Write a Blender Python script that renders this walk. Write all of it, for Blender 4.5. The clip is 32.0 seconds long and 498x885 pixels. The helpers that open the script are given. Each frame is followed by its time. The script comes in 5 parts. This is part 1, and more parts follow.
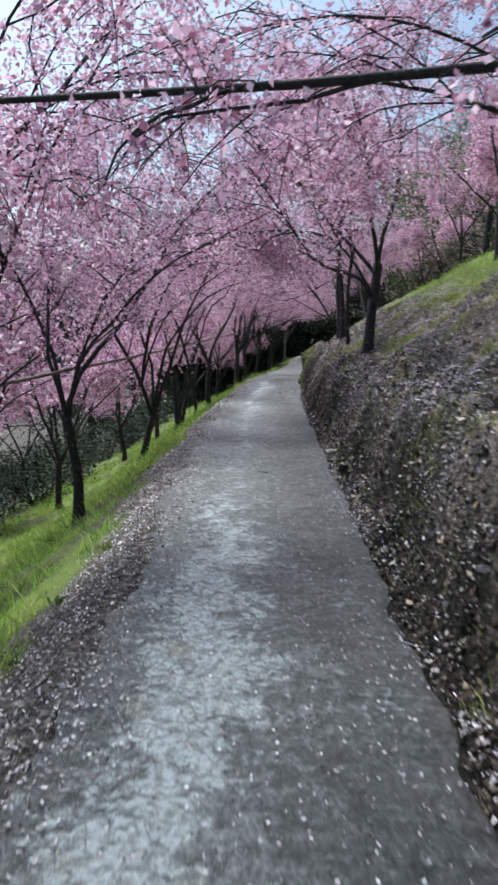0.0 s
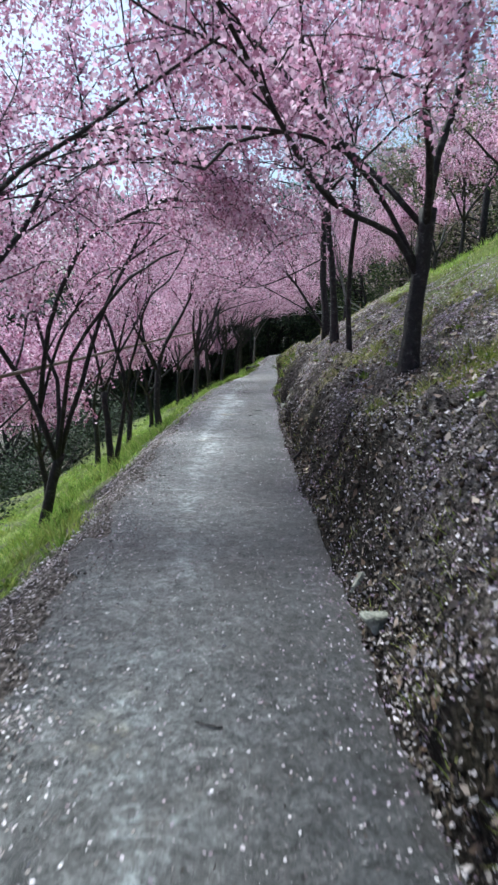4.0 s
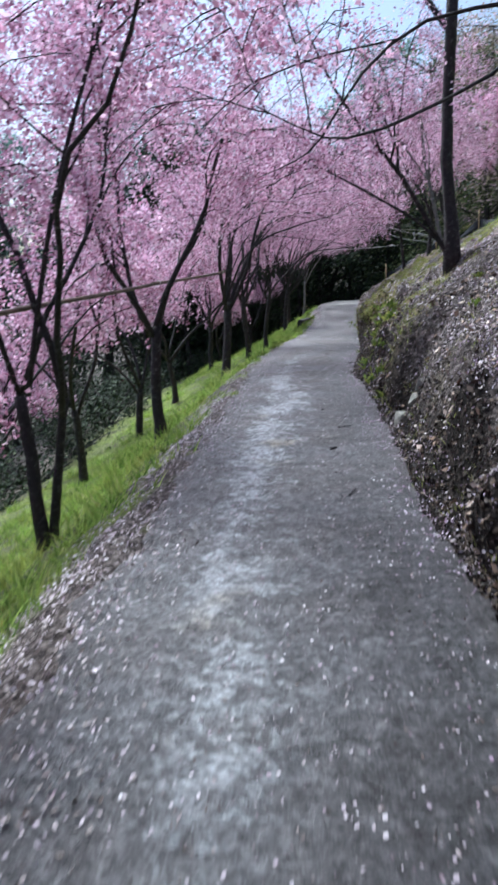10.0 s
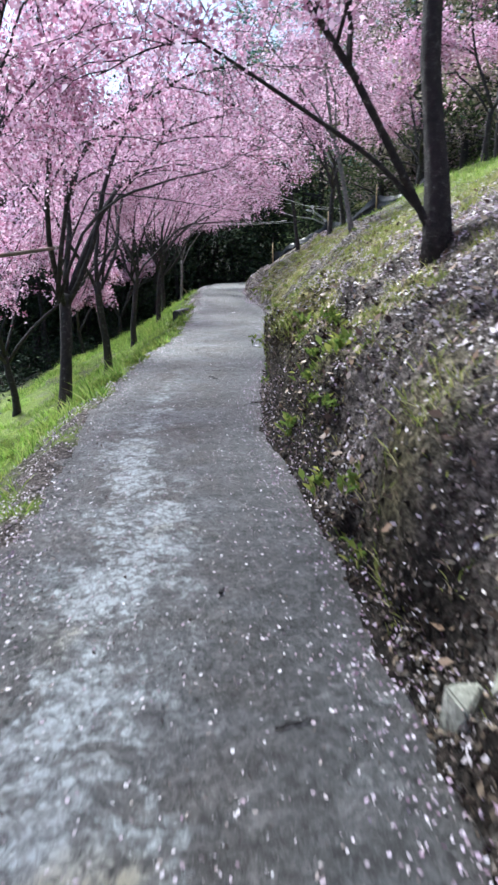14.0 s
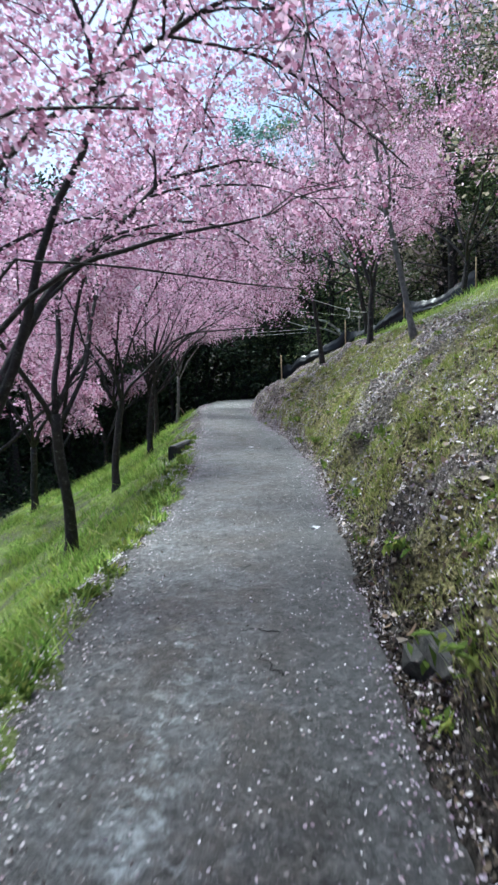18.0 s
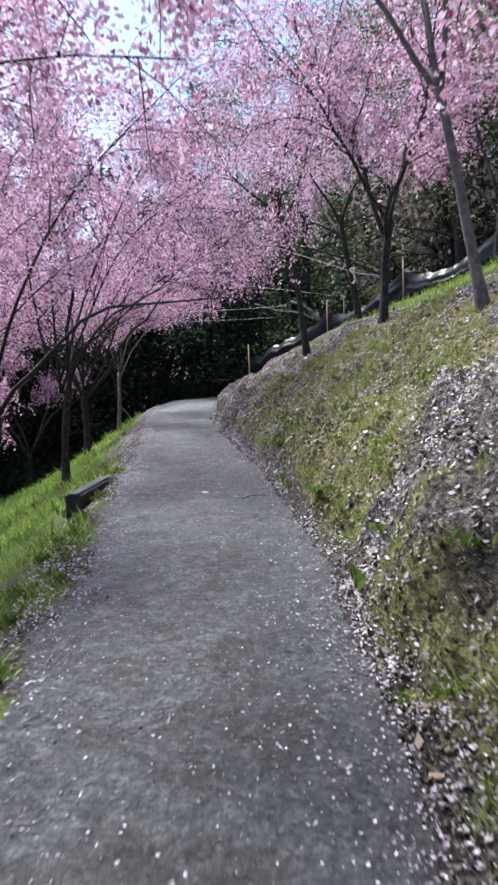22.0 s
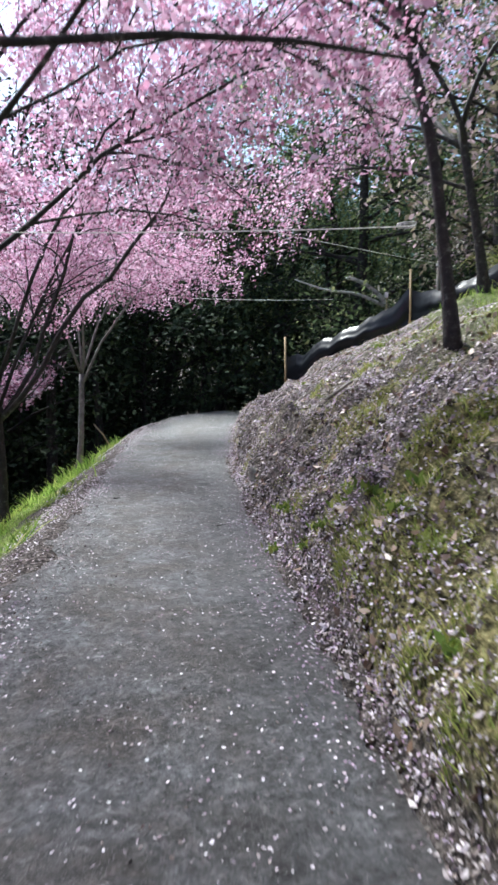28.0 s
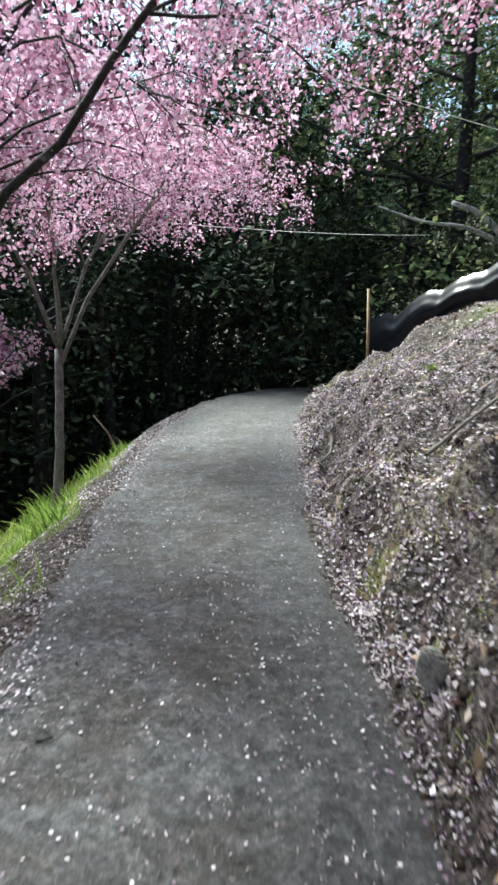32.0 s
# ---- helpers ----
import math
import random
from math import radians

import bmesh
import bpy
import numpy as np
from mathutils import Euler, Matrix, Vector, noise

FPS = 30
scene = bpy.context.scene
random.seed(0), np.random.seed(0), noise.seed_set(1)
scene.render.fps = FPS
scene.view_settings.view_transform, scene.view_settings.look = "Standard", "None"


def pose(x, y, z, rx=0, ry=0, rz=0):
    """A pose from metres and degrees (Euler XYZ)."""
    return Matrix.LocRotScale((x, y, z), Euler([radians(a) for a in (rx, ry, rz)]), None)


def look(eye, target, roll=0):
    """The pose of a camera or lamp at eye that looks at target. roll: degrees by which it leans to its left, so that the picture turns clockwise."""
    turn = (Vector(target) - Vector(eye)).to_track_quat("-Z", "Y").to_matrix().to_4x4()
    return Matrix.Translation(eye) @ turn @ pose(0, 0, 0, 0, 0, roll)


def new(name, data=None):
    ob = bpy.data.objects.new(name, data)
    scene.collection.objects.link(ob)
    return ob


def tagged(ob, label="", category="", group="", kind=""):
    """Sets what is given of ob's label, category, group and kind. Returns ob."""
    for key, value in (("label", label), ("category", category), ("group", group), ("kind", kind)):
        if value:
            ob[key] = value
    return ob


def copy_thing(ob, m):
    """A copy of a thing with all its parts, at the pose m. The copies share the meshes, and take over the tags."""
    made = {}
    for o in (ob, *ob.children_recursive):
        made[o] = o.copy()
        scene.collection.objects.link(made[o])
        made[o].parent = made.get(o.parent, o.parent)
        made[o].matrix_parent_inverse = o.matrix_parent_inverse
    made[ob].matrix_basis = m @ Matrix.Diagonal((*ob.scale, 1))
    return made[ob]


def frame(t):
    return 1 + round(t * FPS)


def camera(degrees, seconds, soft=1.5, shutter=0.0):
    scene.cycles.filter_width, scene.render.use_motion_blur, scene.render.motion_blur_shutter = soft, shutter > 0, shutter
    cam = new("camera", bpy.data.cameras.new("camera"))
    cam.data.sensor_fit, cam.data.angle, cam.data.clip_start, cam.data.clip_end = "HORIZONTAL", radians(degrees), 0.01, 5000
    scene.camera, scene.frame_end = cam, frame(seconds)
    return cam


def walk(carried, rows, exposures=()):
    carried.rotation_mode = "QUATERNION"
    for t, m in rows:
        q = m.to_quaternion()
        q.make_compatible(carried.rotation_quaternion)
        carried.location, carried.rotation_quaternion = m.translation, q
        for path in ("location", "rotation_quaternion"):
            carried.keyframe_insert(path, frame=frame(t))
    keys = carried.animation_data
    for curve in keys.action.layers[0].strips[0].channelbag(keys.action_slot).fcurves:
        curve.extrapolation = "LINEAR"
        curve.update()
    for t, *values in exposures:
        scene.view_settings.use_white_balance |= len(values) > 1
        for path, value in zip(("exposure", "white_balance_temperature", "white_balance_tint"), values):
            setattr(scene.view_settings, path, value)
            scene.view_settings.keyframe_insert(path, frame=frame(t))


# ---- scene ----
cam = camera(40.2, 32.0, soft=2.6, shutter=0.5)
PATH = [
    (0, (2.117, 1.162, 1.506), (2.005, 3.134, 1.191), 0.4),
    (0.5, (2.071, 1.716, 1.51), (1.889, 3.686, 1.218), 1.3),
    (1, (2.066, 2.322, 1.524), (1.915, 4.294, 1.233), 1.3),
    (1.5, (2.094, 2.885, 1.551), (1.857, 4.849, 1.256), 1.0),
    (2, (2.071, 3.446, 1.552), (2.011, 5.43, 1.305), 1.7),
    (2.5, (2.065, 4.042, 1.516), (2.008, 6.019, 1.22), -1.0),
    (4.5, (2.032, 6.594, 1.595), (2.01, 8.567, 1.269), 0.6),
    (5, (1.994, 7.214, 1.599), (1.86, 9.184, 1.279), 1.5),
    (5.5, (1.922, 7.834, 1.581), (1.739, 9.799, 1.259), 1.6),
    (6, (1.92, 8.414, 1.538), (1.738, 10.381, 1.226), 1.3),
    (6.5, (1.91, 8.93, 1.512), (1.814, 10.906, 1.216), 0.7),
    (7, (1.95, 9.539, 1.492), (1.952, 11.511, 1.162), 0.5),
    (7.5, (1.921, 10.09, 1.516), (1.737, 12.051, 1.168), 0.6),
    (8, (1.862, 10.685, 1.516), (1.652, 12.636, 1.124), 0.8),
    (8.5, (1.802, 11.31, 1.445), (1.522, 13.214, 0.902), -1.7),
    (9, (1.703, 11.868, 1.381), (1.43, 13.752, 0.77), -1.7),
    (9.5, (1.673, 12.463, 1.358), (1.481, 14.367, 0.776), -1.4),
    (10, (1.683, 13.051, 1.379), (1.525, 14.989, 0.911), -1.9),
    (10.5, (1.659, 13.593, 1.413), (1.734, 15.547, 0.996), 0.2),
    (11, (1.641, 14.136, 1.431), (1.65, 16.093, 1.02), 0.1),
    (11.5, (1.596, 14.679, 1.435), (1.663, 16.643, 1.066), 0.9),
    (12, (1.637, 15.202, 1.404), (1.8, 17.156, 1.009), 0.3),
    (12.5, (1.655, 15.735, 1.409), (1.861, 17.676, 0.975), -0.1),
    (13, (1.668, 16.319, 1.432), (1.96, 18.248, 0.991), -0.1),
    (13.5, (1.75, 16.88, 1.433), (1.962, 18.8, 0.915), -2.2),
    (14, (1.756, 17.446, 1.441), (1.945, 19.364, 0.905), -0.3),
    (14.5, (1.815, 18.04, 1.449), (1.972, 19.974, 0.964), 0.8),
    (16.5, (1.569, 20.464, 1.504), (1.77, 22.433, 1.219), 0.2),
    (17, (1.583, 21.083, 1.497), (1.737, 23.063, 1.259), -1.2),
    (17.5, (1.592, 21.685, 1.478), (1.7, 23.67, 1.252), -1.5),
    (18, (1.688, 22.3, 1.492), (1.905, 24.276, 1.269), -1.1),
    (18.5, (1.81, 22.872, 1.536), (2.021, 24.848, 1.309), -1.6),
    (19, (1.878, 23.473, 1.538), (2.105, 25.449, 1.329), -0.0),
    (19.5, (2.015, 24.074, 1.511), (2.219, 26.052, 1.306), -0.4),
    (20, (2.065, 24.649, 1.508), (2.213, 26.635, 1.324), -0.0),
    (20.5, (2.134, 25.239, 1.497), (2.299, 27.222, 1.289), -0.3),
    (21, (2.238, 25.832, 1.551), (2.378, 27.815, 1.328), -1.5),
    (21.5, (2.285, 26.51, 1.532), (2.554, 28.481, 1.325), -0.4),
    (22, (2.405, 27.198, 1.486), (2.718, 29.158, 1.238), -1.6),
    (22.5, (2.473, 27.838, 1.473), (2.696, 29.807, 1.202), -0.1),
    (23, (2.592, 28.484, 1.491), (2.815, 30.449, 1.192), 0.1),
    (23.5, (2.689, 29.102, 1.544), (2.872, 31.067, 1.22), -1.1),
    (24, (2.727, 29.773, 1.558), (3.066, 31.722, 1.266), 0.4),
    (24.5, (2.799, 30.389, 1.551), (3.094, 32.338, 1.213), -1.5),
    (26.5, (2.85, 32.757, 1.466), (3.194, 34.714, 1.239), -1.5),
    (27, (2.961, 33.319, 1.47), (3.303, 35.277, 1.255), -1.5),
    (27.5, (3.03, 33.881, 1.438), (3.336, 35.845, 1.213), -0.5),
    (28, (3.174, 34.491, 1.406), (3.44, 36.458, 1.165), -0.4),
    (28.5, (3.267, 35.051, 1.417), (3.425, 37.023, 1.119), 0.2),
    (29, (3.287, 35.685, 1.421), (3.413, 37.659, 1.122), 0.3),
    (29.5, (3.32, 36.319, 1.42), (3.368, 38.293, 1.101), -1.5),
    (30, (3.297, 36.928, 1.426), (3.423, 38.9, 1.118), -0.4),
    (30.5, (3.287, 37.486, 1.431), (3.433, 39.455, 1.109), -1.1),
    (31, (3.28, 38.047, 1.465), (3.417, 40.009, 1.1), -1.3),
    (31.5, (3.253, 38.611, 1.478), (3.445, 40.568, 1.117), -0.7),
    (32, (3.303, 39.157, 1.497), (3.467, 41.117, 1.134), -0.5),
]
walk(cam, [(t, look(eye, target, roll)) for t, eye, target, roll in PATH],
     exposures=[(0, 1.0, 5800, 1), (2, 0.95, 5780, 2), (5, 1.3, 5620, -2), (8, 1.28, 5480, 1), (11, 1.3, 5580, 8), (14, 1.75, 5650, 3), (17, 1.45, 5500, -3), (20, 1.45, 5650, 2),
                (23, 1.55, 5700, 9), (28, 1.85, 5850, 4), (32, 1.85, 6000, -4)])

# ---- sky, sun, exposure ----
world = bpy.data.worlds.new("sky")
scene.world = world
world.use_nodes = True
wt = world.node_tree
sky_node = wt.nodes.new("ShaderNodeTexSky")
sky_node.sky_type = "NISHITA"
sky_node.sun_disc = False
sky_node.sun_elevation = radians(55)
sky_node.sun_rotation = radians(-35)
sky_node.air_density = 1.0
sky_node.dust_density = 3.0
sky_node.ozone_density = 1.0
wt.links.new(sky_node.outputs[0], wt.nodes["Background"].inputs[0])
wt.nodes["Background"].inputs[1].default_value = 0.075
sun = new("sun", bpy.data.lights.new("sun", "SUN"))
sun.data.energy = 3.2
sun.data.angle = radians(18)
sun.data.color = (1.0, 0.96, 0.9)
sun.matrix_world = look((0, 0, 30), (10.0 * 1.2, -17.0 * 1.2, 30 - 28.0 * 1.2))

# ---- numpy noise and mesh helpers ----


def hash2(i, j, k=0.0):
    v = np.sin(i * 127.1 + j * 311.7 + k * 74.7) * 43758.5453
    return v - np.floor(v)


def vnoise(x, y, k=0.0):
    """Smooth value noise in 0..1."""
    x, y = np.asarray(x, float), np.asarray(y, float)
    i, j = np.floor(x), np.floor(y)
    a, b = x - i, y - j
    a, b = a * a * (3 - 2 * a), b * b * (3 - 2 * b)
    low = hash2(i, j, k) * (1 - a) + hash2(i + 1, j, k) * a
    high = hash2(i, j + 1, k) * (1 - a) + hash2(i + 1, j + 1, k) * a
    return low * (1 - b) + high * b


def fbm(x, y, k=0.0, octaves=4):
    total, weight, out = 0.0, 1.0, 0.0
    for n in range(octaves):
        out = out + weight * vnoise(x * 2 ** n + 13.7 * n, y * 2 ** n - 7.3 * n, k + n)
        total += weight
        weight *= 0.5
    return out / total


def ramp(a, b, v):
    s = np.clip((v - a) / (b - a), 0, 1)
    return s * s * (3 - 2 * s)


def mesh_of(name, verts, faces, mats, smooth=False, floats=None):
    """A mesh from arrays: verts (n, 3); faces (m, 3) or (m, 4), or a list of such arrays."""
    verts = np.asarray(verts, np.float32)
    blocks = faces if isinstance(faces, list) else [faces]
    blocks = [np.asarray(b, np.int32) for b in blocks if len(b)]
    me = bpy.data.meshes.new(name)
    me.vertices.add(len(verts))
    me.vertices.foreach_set("co", verts.ravel())
    loops = np.concatenate([b.ravel() for b in blocks])
    sizes = np.concatenate([np.full(len(b), b.shape[1], np.int32) for b in blocks])
    me.loops.add(len(loops))
    me.loops.foreach_set("vertex_index", loops)
    me.polygons.add(len(sizes))
    me.polygons.foreach_set("loop_start", (np.cumsum(sizes) - sizes).astype(np.int32))
    if smooth:
        me.polygons.foreach_set("use_smooth", np.ones(len(sizes), bool))
    for m in mats:
        me.materials.append(m)
    for key, values in (floats or {}).items():
        at = me.attributes.new(key, "FLOAT", "POINT")
        at.data.foreach_set("value", np.asarray(values, np.float32))
    me.update(calc_edges=True)
    me.validate()
    return me


def tube(store, pts, radii, sides=6, cap=True):
    """Adds a tapered tube along pts to store = [verts, quads, count]."""
    pts = np.asarray(pts, float)
    radii = np.asarray(radii, float)
    way = np.gradient(pts, axis=0)
    way /= np.linalg.norm(way, axis=1)[:, None] + 1e-9
    ref = np.where(np.abs(way[:, 2:3]) > 0.9, np.array([[1.0, 0, 0]]), np.array([[0, 0, 1.0]]))
    a = np.cross(way, ref)
    a /= np.linalg.norm(a, axis=1)[:, None] + 1e-9
    for n in range(1, len(a)):
        a[n] = a[n - 1] - way[n] * (a[n - 1] @ way[n])
        a[n] /= np.linalg.norm(a[n]) + 1e-9
    b = np.cross(way, a)
    ang = np.linspace(0, 2 * math.pi, sides, endpoint=False)
    ring = pts[:, None] + radii[:, None, None] * (np.cos(ang)[None, :, None] * a[:, None] + np.sin(ang)[None, :, None] * b[:, None])
    base, n = store[2], len(pts)
    i = np.arange(n - 1)[:, None] * sides
    j = np.arange(sides)[None]
    quads = np.stack([i + j, i + (j + 1) % sides, i + sides + (j + 1) % sides, i + sides + j], -1).reshape(-1, 4) + base
    store[0].append(ring.reshape(-1, 3))
    store[1].append(quads)
    if cap and sides == 4:
        store[1].append(np.array([[base + 3, base + 2, base + 1, base]]))
        store[1].append(np.array([[0, 1, 2, 3]]) + base + (n - 1) * sides)
    elif cap and sides == 6:
        store[1].append(np.array([[3, 2, 1, 0], [5, 4, 3, 0]]) + base)
        store[1].append(np.array([[0, 1, 2, 3], [0, 3, 4, 5]]) + base + (n - 1) * sides)
    elif cap and sides == 8:
        store[1].append(np.array([[3, 2, 1, 0], [5, 4, 3, 0], [7, 6, 5, 0]]) + base)
        store[1].append(np.array([[0, 1, 2, 3], [0, 3, 4, 5], [0, 5, 6, 7]]) + base + (n - 1) * sides)
    store[2] += n * sides


def tube_mesh(name, store, mat, smooth=True):
    return mesh_of(name, np.concatenate(store[0]), np.concatenate(store[1]), [mat], smooth)


def curve_pts(knots, n=12):
    """A smooth line through knots (Catmull-Rom)."""
    k = np.asarray(knots, float)
    k = np.vstack([2 * k[0] - k[1], k, 2 * k[-1] - k[-2]])
    out = []
    per = max(2, n // (len(k) - 3))
    for i in range(1, len(k) - 2):
        t = np.linspace(0, 1, per, endpoint=False)[:, None]
        p0, p1, p2, p3 = k[i - 1], k[i], k[i + 1], k[i + 2]
        out.append(0.5 * (2 * p1 + (p2 - p0) * t + (2 * p0 - 5 * p1 + 4 * p2 - p3) * t ** 2 + (3 * p1 - p0 - 3 * p2 + p3) * t ** 3))
    return np.vstack(out + [k[-2][None]])


def unit(v):
    return v / (np.linalg.norm(v, axis=-1, keepdims=True) + 1e-9)


def scattered(rng, places, normals, sizes, template, tilt=0.5):
    """Copies of a small flat template (k, 3) laid on places, turned at random about the normal and tilted. Returns verts."""
    n = len(places)
    nrm = unit(normals + tilt * rng.normal(size=(n, 3)))
    r = unit(np.cross(nrm, unit(rng.normal(size=(n, 3)))))
    s = np.cross(nrm, r)
    t = template[None] * np.asarray(sizes)[:, None, None]
    return (places[:, None] + t[..., 0:1] * r[:, None] + t[..., 1:2] * s[:, None] + t[..., 2:3] * nrm[:, None]).reshape(-1, 3)


def faces_of(n, k, faces):
    return (np.asarray(faces)[None] + (np.arange(n) * k)[:, None, None]).reshape(-1, len(faces[0]))


def put(name, me, parent=None, label="", category="", group="", kind=""):
    ob = new(name, me)
    if parent:
        ob.parent = parent
    return tagged(ob, label, category, group, kind)


def part(name, bm, material, parent, label=""):
    me = bpy.data.meshes.new(name)
    bm.to_mesh(me)
    bm.free()
    me.materials.append(material)
    ob = new(name, me)
    ob.parent = parent
    return tagged(ob, label)


def base_at(name, x, y, z, label, category, group="", turn=0.0):
    ob = new(name)
    ob.matrix_basis = pose(x, y, z, 0, 0, turn)
    ob.empty_display_size = 0.1
    return tagged(ob, label, category, group)

# ---- materials ----


def material(name):
    m = bpy.data.materials.new(name)
    m.use_nodes = True
    nt = m.node_tree
    return m, nt, nt.nodes["Principled BSDF"], nt.nodes["Material Output"]


def noise_node(nt, scale, detail=6.0, rough=0.6, coords=None, distort=0.0):
    n = nt.nodes.new("ShaderNodeTexNoise")
    n.inputs["Scale"].default_value = scale
    n.inputs["Detail"].default_value = detail
    n.inputs["Roughness"].default_value = rough
    n.inputs["Distortion"].default_value = distort
    if coords:
        nt.links.new(coords, n.inputs["Vector"])
    return n.outputs["Fac"]


def ramp_node(nt, fac, stops):
    n = nt.nodes.new("ShaderNodeValToRGB")
    el = n.color_ramp.elements
    el[0].position, el[0].color = stops[0][0], (*stops[0][1], 1)
    el[1].position, el[1].color = stops[-1][0], (*stops[-1][1], 1)
    for p, c in stops[1:-1]:
        e = el.new(p)
        e.color = (*c, 1)
    nt.links.new(fac, n.inputs[0])
    return n.outputs[0]


def mix_node(nt, fac, a, b, blend="MIX"):
    n = nt.nodes.new("ShaderNodeMix")
    n.data_type = "RGBA"
    n.blend_type = blend
    for sock, v in ((n.inputs[0], fac), (n.inputs[6], a), (n.inputs[7], b)):
        if isinstance(v, (int, float)):
            sock.default_value = v
        elif isinstance(v, tuple):
            sock.default_value = (*v, 1)
        else:
            nt.links.new(v, sock)
    return n.outputs[2]


def math_node(nt, op, a, b=0.0, clamp=False):
    n = nt.nodes.new("ShaderNodeMath")
    n.operation = op
    n.use_clamp = clamp
    for sock, v in ((n.inputs[0], a), (n.inputs[1], b)):
        if isinstance(v, (int, float)):
            sock.default_value = v
        else:
            nt.links.new(v, sock)
    return n.outputs[0]


def bump_node(nt, height, bsdf, strength=0.5, distance=0.01):
    n = nt.nodes.new("ShaderNodeBump")
    n.inputs["Strength"].default_value = strength
    n.inputs["Distance"].default_value = distance
    nt.links.new(height, n.inputs["Height"])
    nt.links.new(n.outputs[0], bsdf.inputs["Normal"])


def attr(nt, name):
    n = nt.nodes.new("ShaderNodeAttribute")
    n.attribute_name = name
    return n.outputs["Fac"]


def obj_coords(nt):
    return nt.nodes.new("ShaderNodeTexCoord").outputs["Object"]


def island(nt):
    return nt.nodes.new("ShaderNodeNewGeometry").outputs["Random Per Island"]


def plain(name, stops, scale=8.0, rough=0.8, bump=0.4, distance=0.005, fine=60.0, metal=0.0, spec=0.5):
    """A surface of two noises: stains and grain."""
    m, nt, bsdf, _ = material(name)
    co = obj_coords(nt)
    big, small = noise_node(nt, scale, 5, 0.6, co), noise_node(nt, fine, 4, 0.7, co)
    mixed = math_node(nt, "ADD", math_node(nt, "MULTIPLY", big, 0.65), math_node(nt, "MULTIPLY", small, 0.35))
    nt.links.new(ramp_node(nt, mixed, stops), bsdf.inputs["Base Color"])
    bsdf.inputs["Roughness"].default_value = rough
    bsdf.inputs["Metallic"].default_value = metal
    bsdf.inputs["Specular IOR Level"].default_value = spec
    if bump:
        bump_node(nt, mixed, bsdf, bump, distance)
    return m


def petal_like(name, stops, through_share=0.4, patch=None):
    """Thin leaves or petals: every island takes its own colour, and light shines through."""
    m, nt, bsdf, out = material(name)
    color = ramp_node(nt, island(nt), stops)
    if patch:
        spots_ = math_node(nt, "MULTIPLY", math_node(nt, "SUBTRACT", noise_node(nt, 1.7, 4, 0.6, obj_coords(nt)), 0.47), 5.0, clamp=True)
        color = mix_node(nt, math_node(nt, "MULTIPLY", spots_, 0.75), color, patch)
    nt.nodes.remove(bsdf)
    d, t, mx = nt.nodes.new("ShaderNodeBsdfDiffuse"), nt.nodes.new("ShaderNodeBsdfTranslucent"), nt.nodes.new("ShaderNodeMixShader")
    nt.links.new(color, d.inputs[0])
    nt.links.new(color, t.inputs[0])
    mx.inputs[0].default_value = through_share
    nt.links.new(d.outputs[0], mx.inputs[1])
    nt.links.new(t.outputs[0], mx.inputs[2])
    nt.links.new(mx.outputs[0], out.inputs[0])
    return m


def leaf_like(name, stops, rough=0.45, spec=0.5):
    m, nt, bsdf, _ = material(name)
    nt.links.new(ramp_node(nt, island(nt), stops), bsdf.inputs["Base Color"])
    bsdf.inputs["Roughness"].default_value = rough
    bsdf.inputs["Specular IOR Level"].default_value = spec
    return m


